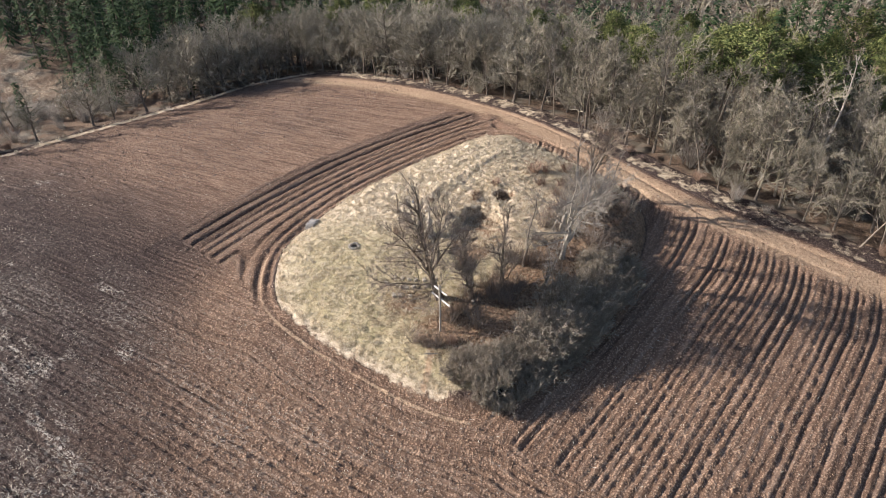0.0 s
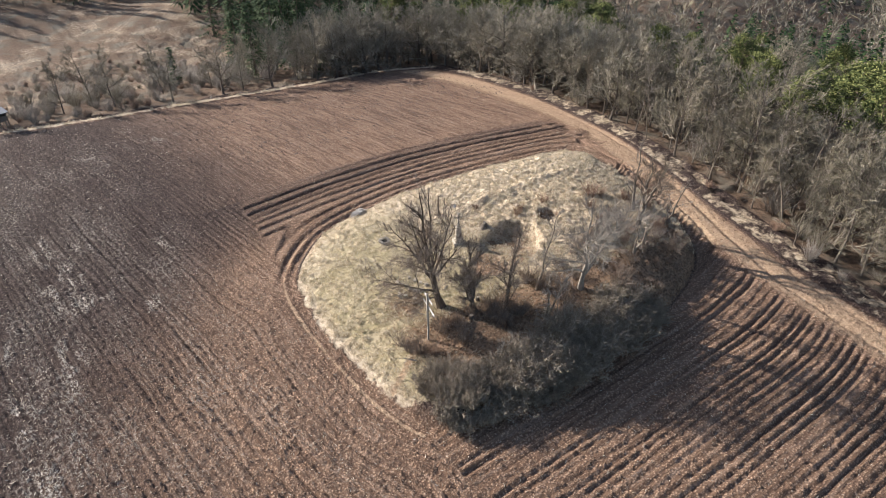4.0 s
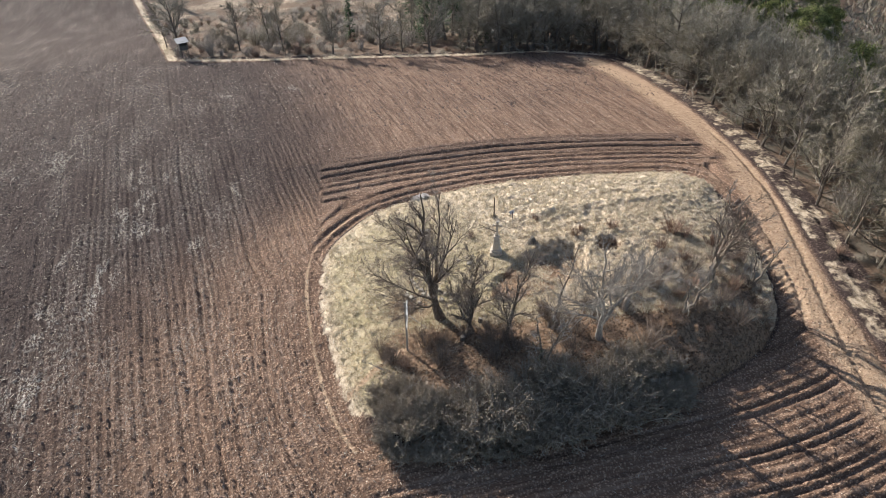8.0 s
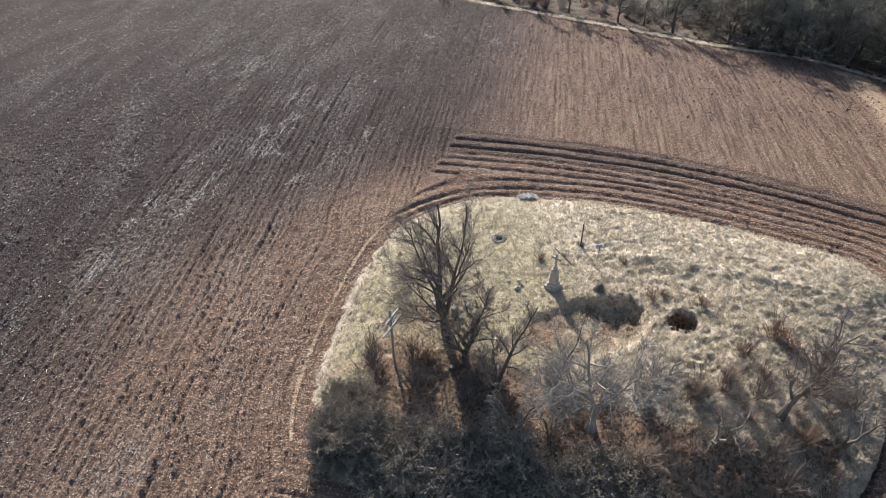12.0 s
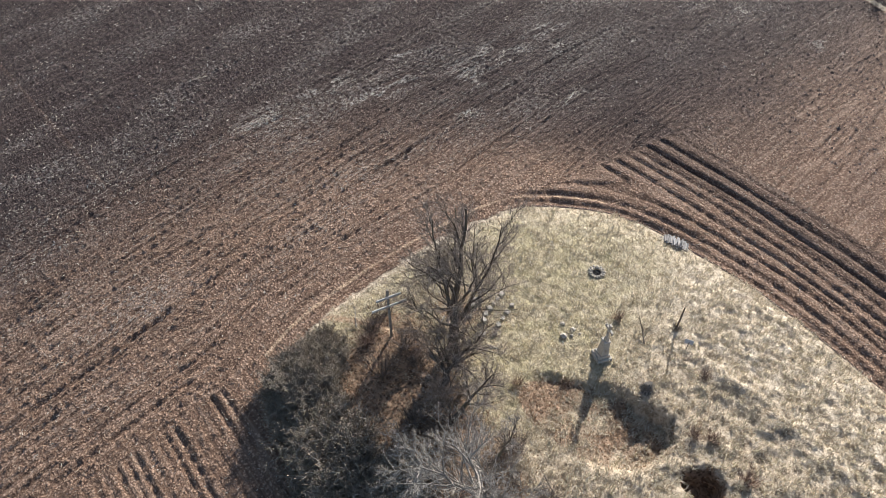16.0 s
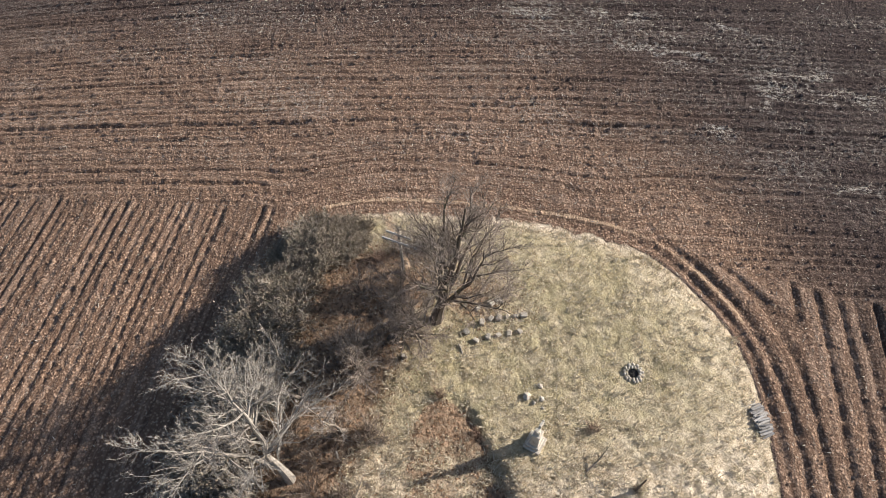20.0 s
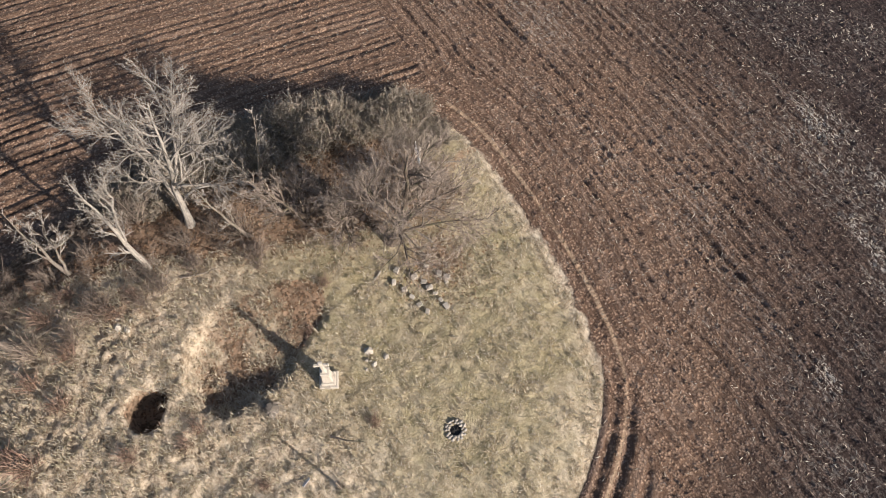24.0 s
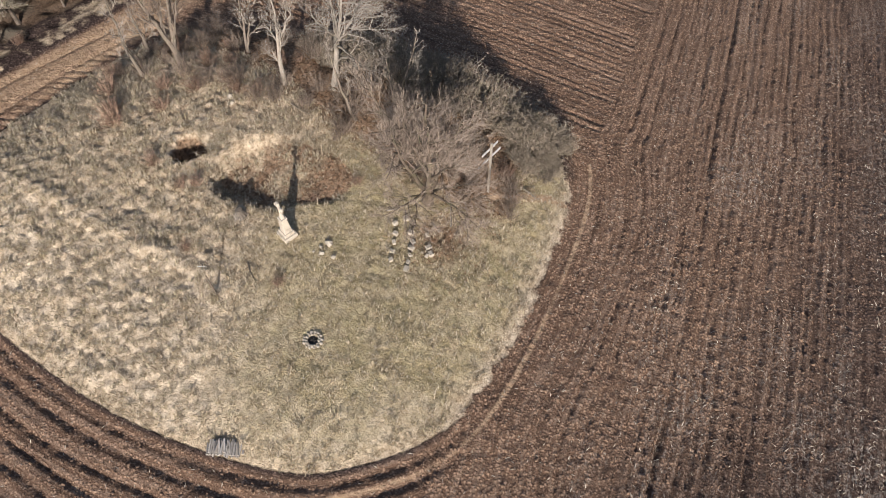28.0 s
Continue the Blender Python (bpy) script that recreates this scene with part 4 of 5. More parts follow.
# ---- fire pit, log pile, stones, pole, sign, heap ----
def fire_pit():
    r = random.Random(3)
    ob = empty("fire_pit", Matrix.Translation((0, 0, (high(0.45, 0) + high(-0.45, 0) + high(0, 0.45) + high(0, -0.45)) / 4 + 0.05)) @ Matrix.Scale(0.95, 4), "round fire pit ringed with pale stones, black inside", "fire pit")
    for ring, n, rad in ((0, 13, 0.33), (1, 14, 0.45)):
        for i in range(n):
            a = 6.283 * i / n + r.uniform(-0.1, 0.1)
            s = r.uniform(0.13, 0.22)
            part("stone", stone_bm(s * 1.25, s, s * 0.8, r, (math.cos(a) * rad, math.sin(a) * rad, 0.04)), ROCK, ob)
    ash = bmesh.new()
    bmesh.ops.create_circle(ash, cap_ends=True, segments=20, radius=0.27)
    bmesh.ops.subdivide_edges(ash, edges=list(ash.edges), cuts=2)
    for v in ash.verts:
        v.co.z = -0.05 + r.uniform(0, 0.02)
    part("ash_bed", ash, ASH, ob, "black ash and charcoal")
    for a in (0.4, 1.7, 2.9):
        part("charred_stick", block_bm(0.34, 0.045, 0.04, (0, 0, -0.02), 0.01, 0.004, Matrix.Rotation(a, 4, "Z")), ASH, ob)


def log_pile(x, y):
    r = random.Random(8)
    ob = empty("log_pile", Matrix.Translation((x, y, high(x, y))) @ Matrix.Rotation(radians(20), 4, "Z") @ Matrix.Scale(0.8, 4), "stack of grey split firewood logs in dry grass", "log pile")
    for layer in range(4):
        n = 15 - 2 * layer
        for i in range(n):
            ln, w = r.uniform(0.6, 0.95), r.uniform(0.09, 0.15)
            bm = bmesh.new()
            bmesh.ops.create_cone(bm, cap_ends=True, segments=r.choice((4, 5, 6)), radius1=w * 0.62, radius2=w * r.uniform(0.45, 0.6), depth=ln,
                                  matrix=Matrix.Translation(((i - n / 2 + 0.5) * 0.145, r.uniform(-0.1, 0.1), 0.05 + layer * 0.095)) @ Euler((radians(90 + r.uniform(-9, 9)), r.uniform(0, 3), r.uniform(-0.3, 0.3))).to_matrix().to_4x4())
            part("log", bm, LOGWOOD, ob)
    for i in range(5):
        bm = block_bm(r.uniform(0.5, 0.9), 0.06, 0.05, (r.uniform(-0.5, 0.7), -0.75 - r.uniform(0, 0.3), 0.03), 0.01, 0.004, Matrix.Rotation(r.uniform(-0.4, 0.4), 4, "Z"))
        part("fallen_log", bm, LOGWOOD, ob)


fire_pit()
log_pile(1.25, 5.95)

rng = random.Random(17)
SEATS = [(-0.98, -6.95), (-1.15, -6.45), (-1.3, -5.95), (-1.45, -5.45), (-2.0, -6.9), (-2.1, -6.5), (-2.2, -6.1), (-2.3, -5.7), (-2.38, -5.3), (-2.87, -6.95), (-3.0, -6.45), (-3.12, -6.65),
         (-1.7, -7.3), (-2.5, -7.6), (-0.7, -7.5), (-1.1, -8.0)]
for x, y in SEATS:
    s = rng.uniform(0.17, 0.26)
    me = bpy.data.meshes.new("stone_block")
    bm = block_bm(s * 1.3, s, s * rng.uniform(0.7, 1.1), (0, 0, -0.04), 0.03, 0.02)
    bm.to_mesh(me)
    bm.free()
    me.materials.append(ROCK)
    rock = new("stone_block", me)
    rock.matrix_world = Matrix.Translation((x, y, high(x, y))) @ Matrix.Rotation(rng.uniform(0, 3), 4, "Z")
    tagged(rock, "rough pale stone block set in worn grass", "stone", "rows of stone blocks")
for x, y, s in ((1.84, -4.95, 0.42), (1.87, -4.27, 0.3), (1.25, -4.36, 0.27), (2.1, -4.6, 0.2), (2.3, -4.2, 0.16), (11.3, -10.8, 0.4), (11.0, -10.5, 0.3), (11.7, -10.9, 0.28), (10.7, -10.9, 0.24),
                (11.2, -11.2, 0.3), (8.4, -0.1, 0.14), (-0.5, 1.8, 0.12), (3.0, 1.1, 0.12)):
    me = bpy.data.meshes.new("boulder")
    bm = stone_bm(s * 1.2, s, s * 0.8, rng)
    bm.to_mesh(me)
    bm.free()
    me.materials.append(ROCK)
    rock = new("boulder", me)
    rock.matrix_world = Matrix.Translation((x, y, high(x, y) + s * 0.12)) @ Matrix.Rotation(rng.uniform(0, 3), 4, "Z")
    tagged(rock, "rough pale field stone lying in the grass", "stone", "loose stones")


def marker_pole(x, y):
    ob = empty("marker_pole", Matrix.Translation((x, y, high(x, y))), "thin dark wooden pole standing in dry grass", "pole")
    t = Tubes()
    t.tube([Vector((0, 0, -0.1)), Vector((0.02, 0.0, 0.6)), Vector((0.0, 0.02, 1.85))], [0.06, 0.05, 0.035], 6)
    part("shaft", t.mesh("shaft", BARK_DARK), None, ob)
    w = Tubes()
    r = random.Random(2)
    for _ in range(60):
        a = r.uniform(0, 6.28)
        w.spike(Vector((math.cos(a) * 0.08, math.sin(a) * 0.08, -0.03)), Vector((math.cos(a) * r.uniform(0.1, 0.35), math.sin(a) * r.uniform(0.1, 0.35), r.uniform(0.2, 0.5))), 0.012)
    part("weed_clump", w.mesh("weed_clump", TWIG_DARK), None, ob, "dark dead weeds at the foot", "stuff")


def small_sign(x, y):
    ob = empty("sign", Matrix.Translation((x, y, high(x, y))) @ Matrix.Rotation(radians(25), 4, "Z"), "small white board on a thin stake", "sign")
    part("stake", block_bm(0.04, 0.04, 0.75, (0, 0, -0.1), 0.006), BOARD, ob)
    part("board", block_bm(0.42, 0.03, 0.24, (0, 0.037, 0.46), 0.008, 0, Matrix.Rotation(radians(-35), 4, "X")), WHITE, ob)


def board_heap(x, y):
    """A rounded heap of grey boards and slabs over a mound of sticks."""
    r = random.Random(21)
    ob = empty("board_heap", Matrix.Translation((x, y, high(x, y) - 0.05)) @ Matrix.Scale(0.62, 4), "rounded heap of grey weathered boards and sticks", "heap")
    for i in range(13):
        a = 6.283 * i / 13
        part("board", block_bm(0.26, 0.045, 0.85, (math.sin(a) * 0.55, -math.cos(a) * 0.55, 0), 0.01, 0.006, Matrix.Rotation(a, 4, "Z") @ Matrix.Rotation(radians(-r.uniform(24, 34)), 4, "X")), BOARD, ob)
    for i in range(4):
        part("slab", block_bm(0.5 - 0.05 * i, 0.26, 0.05, (r.uniform(-0.08, 0.08), r.uniform(-0.15, 0.15), 0.73 + 0.055 * i), 0.012, 0.008, Matrix.Rotation(r.uniform(0, 3), 4, "Z")), BOARD, ob)
    t = Tubes()
    for _ in range(70):
        a = r.uniform(0, 6.28)
        p = Vector((math.cos(a) * r.uniform(0.5, 0.9), math.sin(a) * r.uniform(0.5, 0.9), 0.0))
        t.spike(p, Vector((p.x * 0.3 + r.gauss(0, 0.15), p.y * 0.3 + r.gauss(0, 0.15), r.uniform(0.45, 0.85))), 0.022)
    part("brushwood", t.mesh("brushwood", TWIG_GREY), None, ob, kind="stuff")


marker_pole(5.42, -0.1)
small_sign(6.6, -0.95)
board_heap(6.75, -4.45)


def hunting_stand(x, y):
    z = high(x, y)
    ob = empty("hunting_stand", Matrix.Translation((x, y, z - 0.1)) @ Matrix.Rotation(radians(15), 4, "Z") @ Matrix.Scale(0.8, 4), "raised wooden hunting stand with a pale roof at the field's edge", "hunting stand")
    for sx in (-1, 1):
        for sy in (-1, 1):
            part("leg", block_bm(0.11, 0.11, 2.0, (sx * 0.62, sy * 0.62, 0), 0.01), BOARD, ob)
    part("platform", block_bm(1.5, 1.5, 0.08, (0, 0, 2.0), 0.01), BOARD, ob)
    for s in (-1, 1):
        part("side_wall", block_bm(0.05, 1.4, 1.35, (s * 0.68, 0, 2.082), 0.01), BOARD, ob)
    part("back_wall", block_bm(1.3, 0.05, 1.35, (0, 0.66, 2.082), 0.01), BOARD, ob)
    part("front_wall", block_bm(1.3, 0.05, 0.75, (0, -0.66, 2.082), 0.01), BOARD, ob)
    part("roof", block_bm(2.0, 2.0, 0.08, (0, 0, 3.5), 0.01, 0, Matrix.Rotation(radians(9), 4, "X")), TIN, ob, "pale sheet roof")
    ladder = part("ladder_rail", block_bm(0.07, 0.07, 2.5, (-0.25, -1.35, 0), 0.01, 0, Matrix.Rotation(radians(-16), 4, "X")), BOARD, ob)
    part("ladder_rail", block_bm(0.07, 0.07, 2.5, (0.25, -1.35, 0), 0.01, 0, Matrix.Rotation(radians(-16), 4, "X")), BOARD, ob)
    for i in range(7):
        part("rung", block_bm(0.43, 0.05, 0.05, (0, -1.35 + 0.086 * (i + 1), 0.3 * (i + 1)), 0.008), BOARD, ladder)


hunting_stand(-18.5, 59.3)

# ---- fallen branches, a cut stump ----
def fallen_branch(seed, x, y, ln, turn, mat):
    r = random.Random(seed)
    ob = empty("fallen_branch", Matrix.Translation((x, y, high(x, y) + 0.05)) @ Matrix.Rotation(turn, 4, "Z"), "dry broken branch lying in the grass", "branch", "fallen branches")
    line = wander(r, Vector((0, 0, 0)), Vector((1, 0, 0.08)), ln, 5, 0.12, 0.0)
    wood, fine = Tubes(), Tubes()
    wood.tube(line, [0.05, 0.045, 0.038, 0.03, 0.02, 0.012], 5)
    twig_up(r, fine, fine, line, 0.04, 7, ln * 0.35, 0.02, 1, (0.4, 1.0), 0.2, 4, 0.01)
    part("stem", wood.mesh("stem", mat), None, ob)
    part("twig_spray", fine.mesh("twig_spray", mat), None, ob, kind="stuff")


for n, (x, y, ln, turn) in enumerate(((-3.4, -8.6, 1.9, -1.2), (-3.0, -8.0, 1.5, -0.6), (-0.4, -8.3, 1.3, 0.7), (2.6, -13.9, 1.8, 2.1), (5.4, -13.0, 2.2, 0.4), (8.1, -12.0, 1.7, 2.8), (10.4, -13.6, 1.9, 1.1), (13.6, -12.2, 1.6, 0.2), (-6.0, -12.6, 1.2, 2.4), (4.95, -2.24, 1.6, 2.4))):
    fallen_branch(200 + n, x, y, ln, turn, BARK_GREY if n % 2 else BARK_PALE)


def stump(x, y, r0):
    ob = empty("tree_stump", Matrix.Translation((x, y, high(x, y) - 0.05)), "cut tree stump with a pale sawn top", "stump", "tree stumps")
    body = Tubes()
    body.tube([Vector((0, 0, 0)), Vector((0, 0, 0.12)), Vector((0.01, 0, 0.32))], [r0 * 1.4, r0 * 1.1, r0], 10)
    part("trunk", body.mesh("trunk", BARK_DARK), None, ob)
    part("sawn_face", block_bm(r0 * 1.35, r0 * 1.35, 0.02, (0.01, 0, 0.322), 0.008), ROCK, ob, "pale sawn wood")


stump(-0.9, -11.9, 0.16)
stump(0.6, -10.8, 0.12)

# ---- wood round the field ----
GREY_A = [Kind(wood_tree(61 + i, "tree", h, r, n, reach, "slender leafless tree at the wood's edge", BARK_WOOD, TWIG_WOOD, first=0.14, twigs=11, n2=10, thick=0.017, fan=(0.6, 1.25), lift=0.05)) for i, (h, r, n, reach) in
          enumerate(((8.6, 0.12, 18, 3.5), (9.6, 0.13, 19, 3.6), (7.4, 0.1, 17, 3.2)))]
GREY_B = [Kind(wood_tree(71 + i, "oak_tree", h, r, n, reach, "broad leafless oak with a grey twiggy crown", BARK_WOOD, TWIG_OAK, first=0.16, twigs=12, n2=10, thick=0.018, fan=(0.75, 1.3), lift=0.05)) for i, (h, r, n, reach) in
          enumerate(((8.2, 0.2, 19, 4.8), (9.2, 0.22, 20, 5.0)))]
BIRCH = [Kind(wood_tree(81, "birch_tree", 11.0, 0.1, 11, 1.7, "thin pale-stemmed leafless birch", BARK_GREY, TWIG_GREY, first=0.25, twigs=6, n2=6, lean=0.14))]
PINES = [Kind(pine(85 + i, h, "tall pine with a bright green crown")) for i, h in enumerate((11.0, 12.0, 10.0))]
SPRUCES = [Kind(spruce(91 + i, h, "dark green spruce in the wood")) for i, h in enumerate((13.0, 9.0))]
BRUSH = [Kind(shrub(101 + i, "shrub", h, w, 55, "leafless undergrowth shrub at the wood's edge", m, 6, 0.022)) for i, (h, w, m) in enumerate(((3.2, 1.8, TWIG_WOOD), (2.4, 1.6, TWIG_RED), (3.6, 2.0, TWIG_GREY)))]


rng = random.Random(9)
planted = []


def candidates(n, x0, x1, y0, y1, seed):
    """Random spots with their distance outside the field."""
    r = np.random.RandomState(seed)
    x, y = r.uniform(x0, x1, n), r.uniform(y0, y1, n)
    return zip(x.tolist(), y.tolist(), (-inside_by(x, y, FIELD)).tolist())



def free(x, y, gap):
    if any((x - a) ** 2 + (y - b) ** 2 < gap * gap for a, b in planted):
        return False
    planted.append((x, y))
    return True


# single trees on the north edge and the corner
for kind, x, y, s in ((GREY_B[0], 7.9, 52.3, 0.85), (GREY_B[1], 14.6, 50.6, 0.85), (GREY_B[1], 1.5, 54.5, 0.7), (GREY_A[0], 11.2, 53.0, 0.8), (SPRUCES[1], 6.0, 66.5, 0.75), (SPRUCES[1], 24.2, 54.4, 0.7), (GREY_B[0], 40.8, 33.2, 0.8), (GREY_B[1], 45.7, 32.5, 0.8),
                      (GREY_B[0], 48.5, 34.4, 0.75), (GREY_B[1], 44.2, 40.8, 0.7), (GREY_A[0], -11.0, 62.0, 0.9), (GREY_A[1], -6.5, 66.0, 0.9), (GREY_B[1], -19.5, 66.0, 0.95), (GREY_A[2], -21.5, 69.0, 0.9),
                      (GREY_A[2], -5.0, 55.5, 0.35), (BIRCH[0], 36.5, 47.0, 0.7), (GREY_B[0], 29.2, 53.0, 0.6), (GREY_B[1], 20.0, 53.3, 0.6), (GREY_A[1], 33.0, 51.0, 0.7), (GREY_A[0], 38.0, 50.0, 0.8)):
    planted.append((x, y))
    kind.put(x, y, s, rng.uniform(0, 6.28))
# a pale dead tree leaning out of the wood's edge
Kind(wood_tree(140, "dead_tree", 15.0, 0.2, 8, 2.6, "long pale dead tree leaning at the wood's edge", BARK_PALE, TWIG_PALE, first=0.55, twigs=6, n2=4, thick=0.016, lean=0.02)).put(29.6, -26.4, 1.0, 0.0, 0.2, (0.12, 0.72))
planted.append((29.6, -26.4))
# pines behind the eastern edge
for x, y, s in ((39.5, -7.0, 0.9), (36.5, -12.5, 1.0), (39.0, -15.5, 1.05), (37.5, -19.0, 1.0), (40.5, -21.5, 1.05), (38.0, -25.0, 1.0), (42.5, -17.5, 1.1), (43.5, -24.0, 1.1), (46.0, -4.0, 0.9), (44.0, 4.0, 0.8), (47.0, 9.0, 0.85), (52.0, 1.0, 0.9), (50.0, -12.0, 1.0), (53.0, -18.0, 1.0), (47.0, 45.0, 0.9), (52.0, 41.0, 0.9), (56.0, 47.0, 1.0)):
    planted.append((x, y))
    PINES[rng.randrange(3)].put(x, y, s * rng.uniform(0.92, 1.08), rng.uniform(0, 6.28))
# eastern wood
count = 0
for x, y, o in candidates(9000, 20, 78, -46, 62, 1):
    if o < 2.4 or count >= 400:
        continue
    if 62 < x < 80 and 12 < y < 30:
        continue
    if not free(x, y, 1.9 if o < 12 else 2.7 if o < 26 else 4.3):
        continue
    count += 1
    u = rng.random()
    if o > 30 and (y < -14 or y > 44):
        k, s = (SPRUCES[0], rng.uniform(0.9, 1.25)) if u < 0.7 else (PINES[1], rng.uniform(0.9, 1.2))
    elif o > 16 and u < 0.22:
        k, s = PINES[rng.randrange(3)], rng.uniform(0.75, 1.0)
    elif u < 0.12:
        k, s = BIRCH[0], rng.uniform(0.8, 1.05)
    elif y > 4 and u < 0.65:
        k, s = GREY_B[rng.randrange(2)], rng.uniform(0.8, 1.1)
    else:
        k, s = GREY_A[rng.randrange(3)], rng.uniform(0.85, 1.2)
    k.put(x, y, s * (0.85 if o < 4 else 1.0), rng.uniform(0, 6.28), 0.1, (rng.gauss(0, 0.04), rng.gauss(0, 0.04)))
# northern wood, dark behind, with a clearing
count = 0
for x, y, o in candidates(6000, -50, 80, 50, 165, 2):
    if o < 4 or count >= 210:
        continue
    if -26 < x < 24 + 0.1 * (y - 70) and 70 < y < 150:
        continue
    if -26 < x < 16 and y < 72 and rng.random() < 0.85:
        continue
    if not free(x, y, 2.7 if y < 80 else 4.2):
        continue
    count += 1
    u = rng.random()
    k, s = (SPRUCES[0], rng.uniform(0.9, 1.4)) if u < (0.75 if o > 14 else 0.3) and x > 4 else (GREY_A[rng.randrange(3)], rng.uniform(0.8, 1.1)) if u < 0.85 else (BIRCH[0], 1.0)
    k.put(x, y, s, rng.uniform(0, 6.28), 0.1, (rng.gauss(0, 0.03), rng.gauss(0, 0.03)))
# grey brush below the clearing
far_brush = []
count = 0
for x, y, o in candidates(1500, -24, 22, 56, 74, 6):
    if o < 4.5 or count >= 36 or not free(x, y, 2.0):
        continue
    count += 1
    far_brush.append((2 if rng.random() < 0.7 else 0, x, y, rng.uniform(0.55, 0.95), rng.uniform(0, 6.28)))
# undergrowth along the edges
count = 0
for x, y, o in candidates(5000, -24, 60, -40, 100, 3):
    if not 1.6 < o < (13 if y < 50 or x > 20 else 42) or count >= 260:
        continue
    if not free(x, y, 1.5):
        continue
    count += 1
    which, size, turn = rng.randrange(3), rng.uniform(0.5, 1.0) * (0.5 if o < 3 else 1.0) * (0.6 if y > 48 else 1.0), rng.uniform(0, 6.28)
    if o < 7 and y < 24:
        BRUSH[which].put(x, y, size, turn)
    else:
        far_brush.append((which, x, y, size, turn))



def raw_mesh(name, v, f, material):
    """A mesh of triangles from arrays."""
    me = bpy.data.meshes.new(name)
    me.vertices.add(len(v))
    me.vertices.foreach_set("co", v.astype(np.float32).ravel())
    me.loops.add(f.size)
    me.loops.foreach_set("vertex_index", f.ravel().astype(np.int32))
    me.polygons.add(len(f))
    me.polygons.foreach_set("loop_start", (np.arange(len(f)) * 3).astype(np.int32))
    me.update(calc_edges=True)
    me.materials.append(material)
    return me


def joined_brush():
    """The undergrowth that cannot be told apart, one mesh for each kind of stem."""
    for which, kind in enumerate(BRUSH):
        me = kind.thing.children[0].data
        co = np.empty(len(me.vertices) * 3)
        me.vertices.foreach_get("co", co)
        co = co.reshape(-1, 3)
        me.calc_loop_triangles()
        tri = np.empty(len(me.loop_triangles) * 3, np.int32)
        me.loop_triangles.foreach_get("vertices", tri)
        tri = tri.reshape(-1, 3)
        v, f = [], []
        for w, x, y, size, turn in far_brush:
            if w == which:
                c, k = math.cos(turn) * size, math.sin(turn) * size
                v.append(np.stack([c * co[:, 0] - k * co[:, 1] + x, k * co[:, 0] + c * co[:, 1] + y, size * co[:, 2] + high(x, y) - 0.05], -1))
                f.append(tri + len(co) * (len(v) - 1))
        ob = new("undergrowth", raw_mesh("undergrowth", np.concatenate(v), np.concatenate(f), me.materials[0]))
        tagged(ob, "leafless tangled undergrowth below the wood's edge", "undergrowth", kind="stuff")


joined_brush()


# ---- far woods that close the view ----
def far_woods():
    """Ragged conifers and bare crowns too far off to pick apart."""
    r = np.random.RandomState(77)
    n = 5200
    x, y = r.uniform(-60, 260, n), r.uniform(-150, 280, n)
    o = -inside_by(x, y, FIELD)
    ok = (o > 16) & ((x > 74) | (y > 112)) & ~((x < 20 + 0.1 * (y - 70)) & (y < 150))
    x, y = x[ok], y[ok]
    kept = []
    for i in range(len(x)):
        if all((x[i] - x[k]) ** 2 + (y[i] - y[k]) ** 2 > 22 for k in kept[-400:]):
            kept.append(i)
    x, y = x[kept], y[kept]
    z = land(x, y)[0]
    h = r.uniform(8, 13.5, len(x))
    m = 110
    up = r.uniform(0.12, 1.0, (len(x), m))
    a = r.uniform(0, 6.283, (len(x), m))
    wide = (h * 0.2)[:, None] * (1.05 - up) + 0.1
    q = np.stack([x[:, None] + np.cos(a) * wide * 0.35, y[:, None] + np.sin(a) * wide * 0.35, z[:, None] + h[:, None] * up], -1)
    tip = q + np.stack([np.cos(a) * wide, np.sin(a) * wide, -0.5 * wide + r.uniform(-0.2, 0.5, a.shape)], -1)
    side = np.stack([-np.sin(a), np.cos(a), 0 * a], -1) * (0.18 + 0.16 * r.rand(*a.shape))[..., None]
    mid = (q + tip) / 2 + [0, 0, 0.1]
    v = np.stack([q, mid + side, tip, mid - side], 2).reshape(-1, 3)
    green = vnoise(x / 22, y / 22, 41) + 0.25 * ((y < -30) | ((y > 60) & (x > 30))) > 0.62
    pick = np.repeat(green, m)
    for chosen, name, label, mat in ((pick, "far_conifer_woods", "dark conifer woods in the distance", SPRUCE), (~pick, "far_bare_woods", "leafless brown woods in the distance", TWIG_WOOD)):
        faces = v.reshape(-1, 4, 3)[chosen].copy()
        if mat is TWIG_WOOD:
            k = len(faces)
            foot = faces[:, 0] * 0.4 + faces[:, 2] * 0.6
            way = np.stack([r.normal(0, 1, k), r.normal(0, 1, k), r.normal(0.8, 0.9, k)], -1) * 0.9
            off = np.stack([r.normal(0, 0.06, k), r.normal(0, 0.06, k), r.normal(0, 0.04, k)], -1)
            faces = np.stack([foot, foot + way * 0.5 + off, foot + way, foot + way * 0.5 - off], 1)
        k = len(faces)
        b = (np.arange(k) * 4)[:, None]
        me = raw_mesh(name, faces.reshape(-1, 3), np.concatenate([b + [0, 1, 3], b + [1, 2, 3]]), mat)
        tagged(new(name, me), label, "woods", kind="stuff")


far_woods()


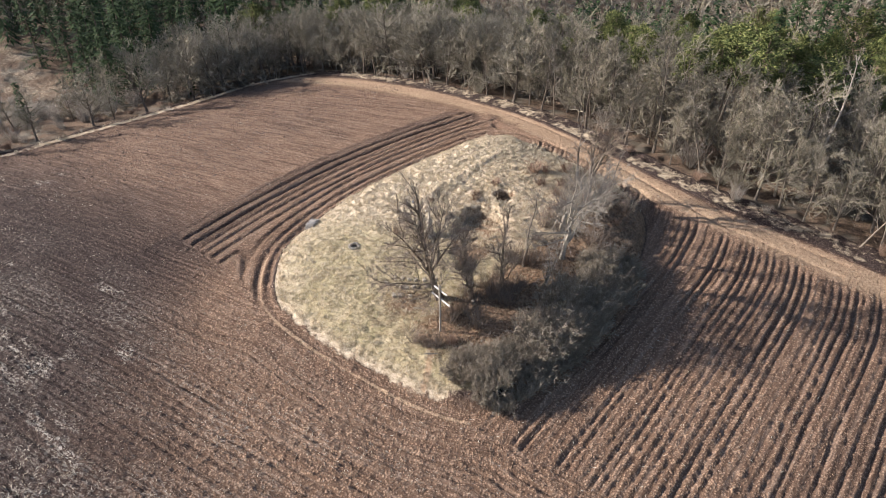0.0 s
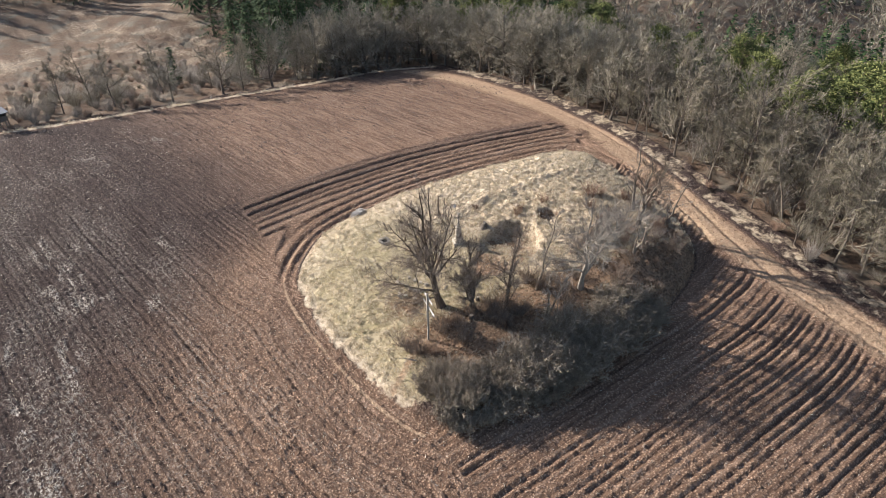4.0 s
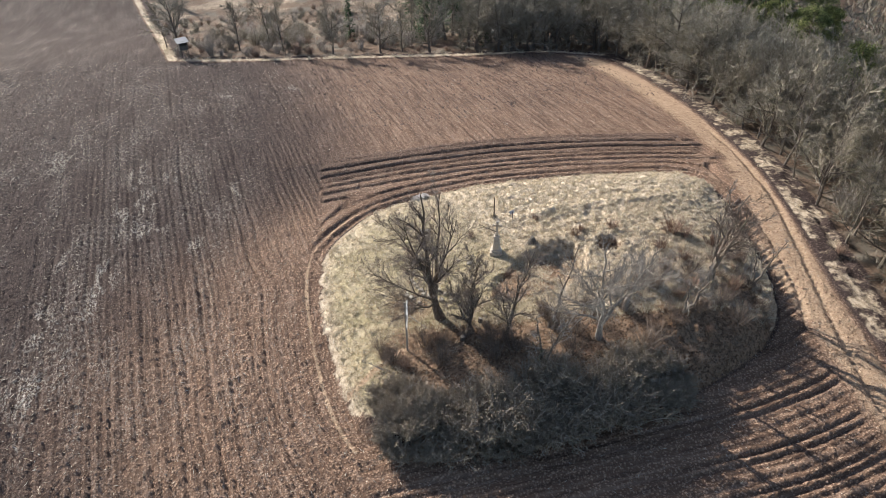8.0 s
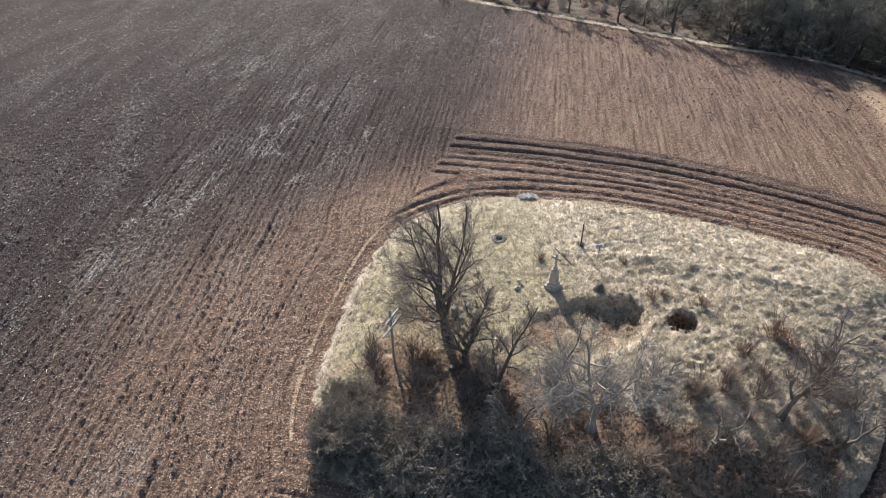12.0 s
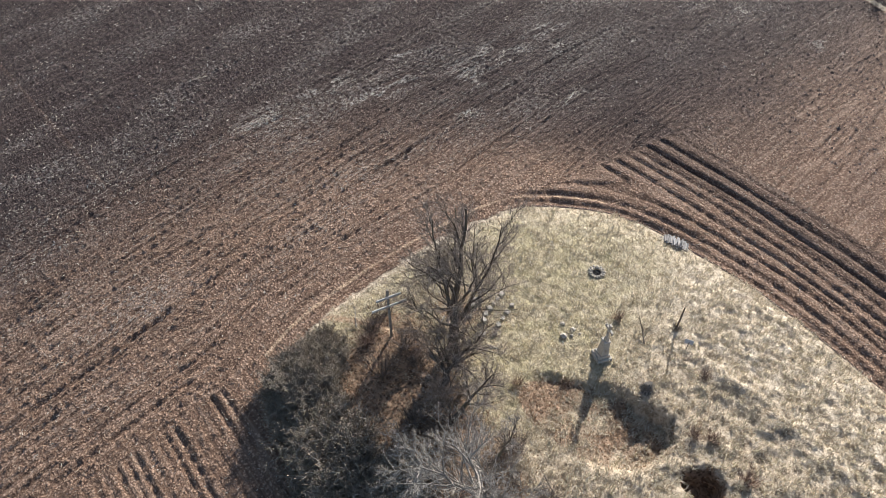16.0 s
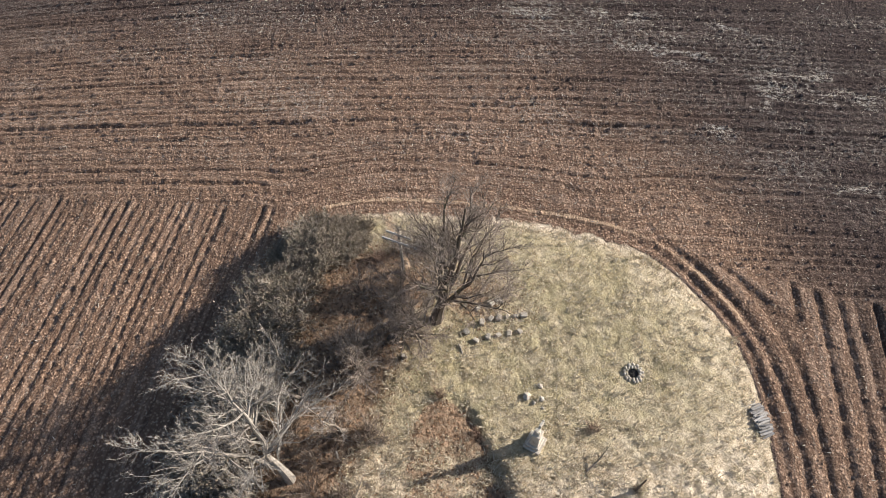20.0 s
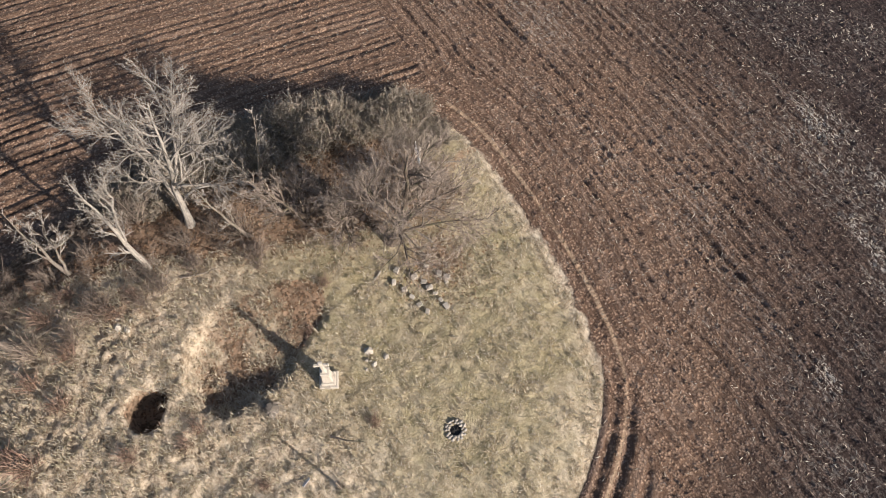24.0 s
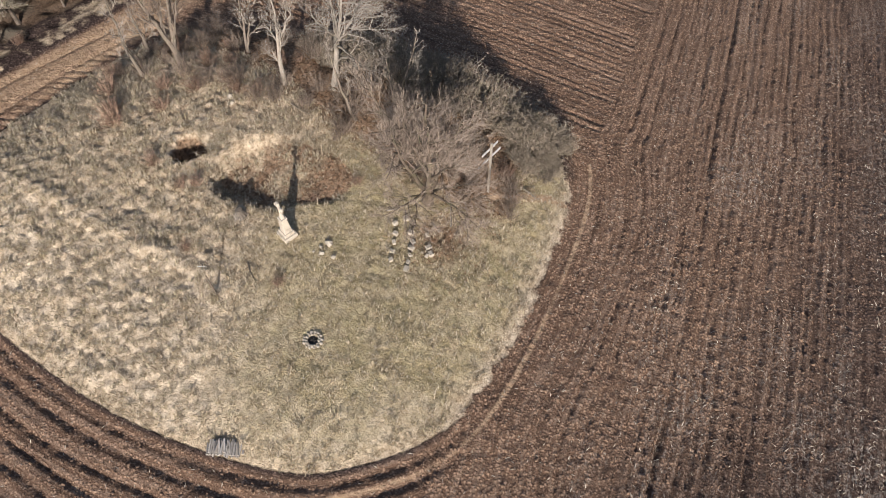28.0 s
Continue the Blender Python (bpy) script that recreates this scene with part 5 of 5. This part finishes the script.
# ---- loose stuff on the ground ----
def scattered(name, label, n, area, keep, build, material, seed):
    """One mesh of many small pieces spread over an area."""
    r = np.random.RandomState(seed)
    x, y = r.uniform(area[0], area[1], n), r.uniform(area[2], area[3], n)
    z, cover, earth, rows = land(x, y)
    ok = keep(x, y, cover, earth, r.rand(n))
    v, f = build(np.stack([x, y, z], -1)[ok], r)
    me = raw_mesh(name, v, f, material)
    return tagged(new(name, me), label, name.replace("_", " "), kind="stuff")


def blades(count, tall, wide):
    """Tufts of bent tapering blades."""
    def build(p, r):
        n = len(p) * count
        foot = np.repeat(p, count, 0) + np.stack([r.normal(0, wide, n), r.normal(0, wide, n), np.full(n, -0.02)], -1)
        a, h = r.uniform(0, 6.283, n), tall * r.uniform(0.5, 1.2, n) * np.repeat(r.uniform(0.5, 1.3, len(p)), count)
        out = np.stack([np.cos(a), np.sin(a), 0 * a], -1)
        side = np.stack([-np.sin(a), np.cos(a), 0 * a], -1) * 0.016
        mid = foot + out * (h * 0.35)[:, None] + np.stack([0 * a, 0 * a, h * 0.75], -1)
        tip = foot + out * (h * r.uniform(0.8, 1.3, n))[:, None] + np.stack([0 * a, 0 * a, h * r.uniform(0.55, 1.0, n)], -1)
        v = np.stack([foot - side, foot + side, mid + side, mid - side, tip], 1).reshape(-1, 3)
        b = (np.arange(n) * 5)[:, None]
        f = np.concatenate([b + [0, 1, 2], b + [0, 2, 3], b + [3, 2, 4]])
        return v, f
    return build


def chunks(size):
    def build(p, r):
        n = len(p)
        s = size * (0.45 + 1.9 * r.uniform(0, 1, n) ** 4)[:, None, None]
        cone = np.array([(1, 0, -0.5), (0, 1, -0.5), (-1, 0, -0.5), (0, -1, -0.5), (0, 0, 0.9)], float)
        v = p[:, None, :] + s * (cone[None] * r.uniform(0.6, 1.2, (n, 5, 3)) + r.normal(0, 0.2, (n, 5, 3)))
        tri = np.array([(0, 1, 4), (1, 2, 4), (2, 3, 4), (3, 0, 4)])
        return v.reshape(-1, 3), (np.arange(n)[:, None, None] * 5 + tri[None]).reshape(-1, 3)
    return build


def flakes(ln, wd):
    """Small bent leaves or straws with a ridge."""
    def build(p, r):
        n = len(p)
        a = r.uniform(0, 6.283, n)
        d = np.stack([np.cos(a), np.sin(a), r.normal(0.1, 0.3, n)], -1) * (ln * r.uniform(0.5, 1.2, n))[:, None]
        s = np.stack([-np.sin(a), np.cos(a), r.normal(0, 0.3, n)], -1) * wd
        q = p + [0, 0, 0.02]
        v = np.stack([q - d, q + s, q + d, q - s, q + [0, 0, wd * 0.7]], 1).reshape(-1, 3)
        b = (np.arange(n) * 5)[:, None]
        return v, np.concatenate([b + [0, 1, 4], b + [1, 2, 4], b + [2, 3, 4], b + [3, 0, 4]])
    return build


scattered("grass_tufts", "pale dry winter grass in tussocks", 15000, (-9.5, 26, -20, 7.5), lambda x, y, c, e, u: (c[:, 0] > 0.75) & (c[:, 1] < 0.75) & (e[:, 3] < 0.1) & (u < 1.0 - 0.72 * e[:, 2]) & (np.hypot(x, y) > 0.7),
          blades(9, 0.2, 0.09), BLADE, 1)
scattered("short_grass", "short greenish winter grass", 4000, (-9.5, 8, -16, 6.5), lambda x, y, c, e, u: (c[:, 0] > 0.8) & (e[:, 2] > 0.25) & (np.hypot(x, y) > 0.7) & (u < 0.7), blades(6, 0.08, 0.08), BLADE, 2)
scattered("verge_grass", "pale dry grass along the field's edge", 60000, (-28, 50, -45, 90), lambda x, y, c, e, u: (c[:, 0] > 0.5) & (c[:, 2] < 0.6) & (inside_by(x, y, MOUND) < -1) & (u < np.where(y > 42, 0.9, 0.1)), blades(6, 0.32, 0.12), BLADE, 3)
scattered("leaf_litter", "brown fallen leaves on the mound", 30000, (-9, 23, -20, -4), lambda x, y, c, e, u: u < c[:, 1], flakes(0.06, 0.032), LEAF, 4)
scattered("soil_clods", "dark brown clods of ploughed soil", 120000, (-36, 30, -38, 30), lambda x, y, c, e, u: (c[:, 0] < 0.2) & (c[:, 2] < 0.2) & (e[:, 1] + 0.5 * (u - 0.5) < 0.5), chunks(0.047), CLOD, 5)
scattered("ochre_clods", "light ochre clods of ploughed soil", 110000, (-30, 33, -40, 16), lambda x, y, c, e, u: (c[:, 0] < 0.2) & (c[:, 2] < 0.2) & (e[:, 1] + 0.5 * (u - 0.5) >= 0.5), chunks(0.047), CLOD_WARM, 15)
scattered("straw_stubble", "pale straw and stubble on the soil", 130000, (-36, 32, -35, 42), lambda x, y, c, e, u: (c[:, 0] < 0.2) & (c[:, 2] < 0.2) & (u < 0.05 + 1.0 * e[:, 0]), flakes(0.13, 0.02), STRAW, 6)
scattered("far_clods", "dark clods on the open field", 90000, (-72, 34, -30, 62), lambda x, y, c, e, u: (c[:, 0] < 0.2) & (c[:, 2] < 0.2) & ((x < -30) | (y > 22)), chunks(0.08), CLOD, 7)
scattered("straw_patches", "pale straw strewn over the dark field", 60000, (-72, -6, -24, 62), lambda x, y, c, e, u: (c[:, 0] < 0.2) & (c[:, 2] < 0.2) & ((x < -25) | (y > 26)) & (u < 0.26 * vnoise(x / 1.6, y / 6, 71) ** 2 + 0.5 * e[:, 0]), flakes(0.17, 0.035), STRAW, 8)
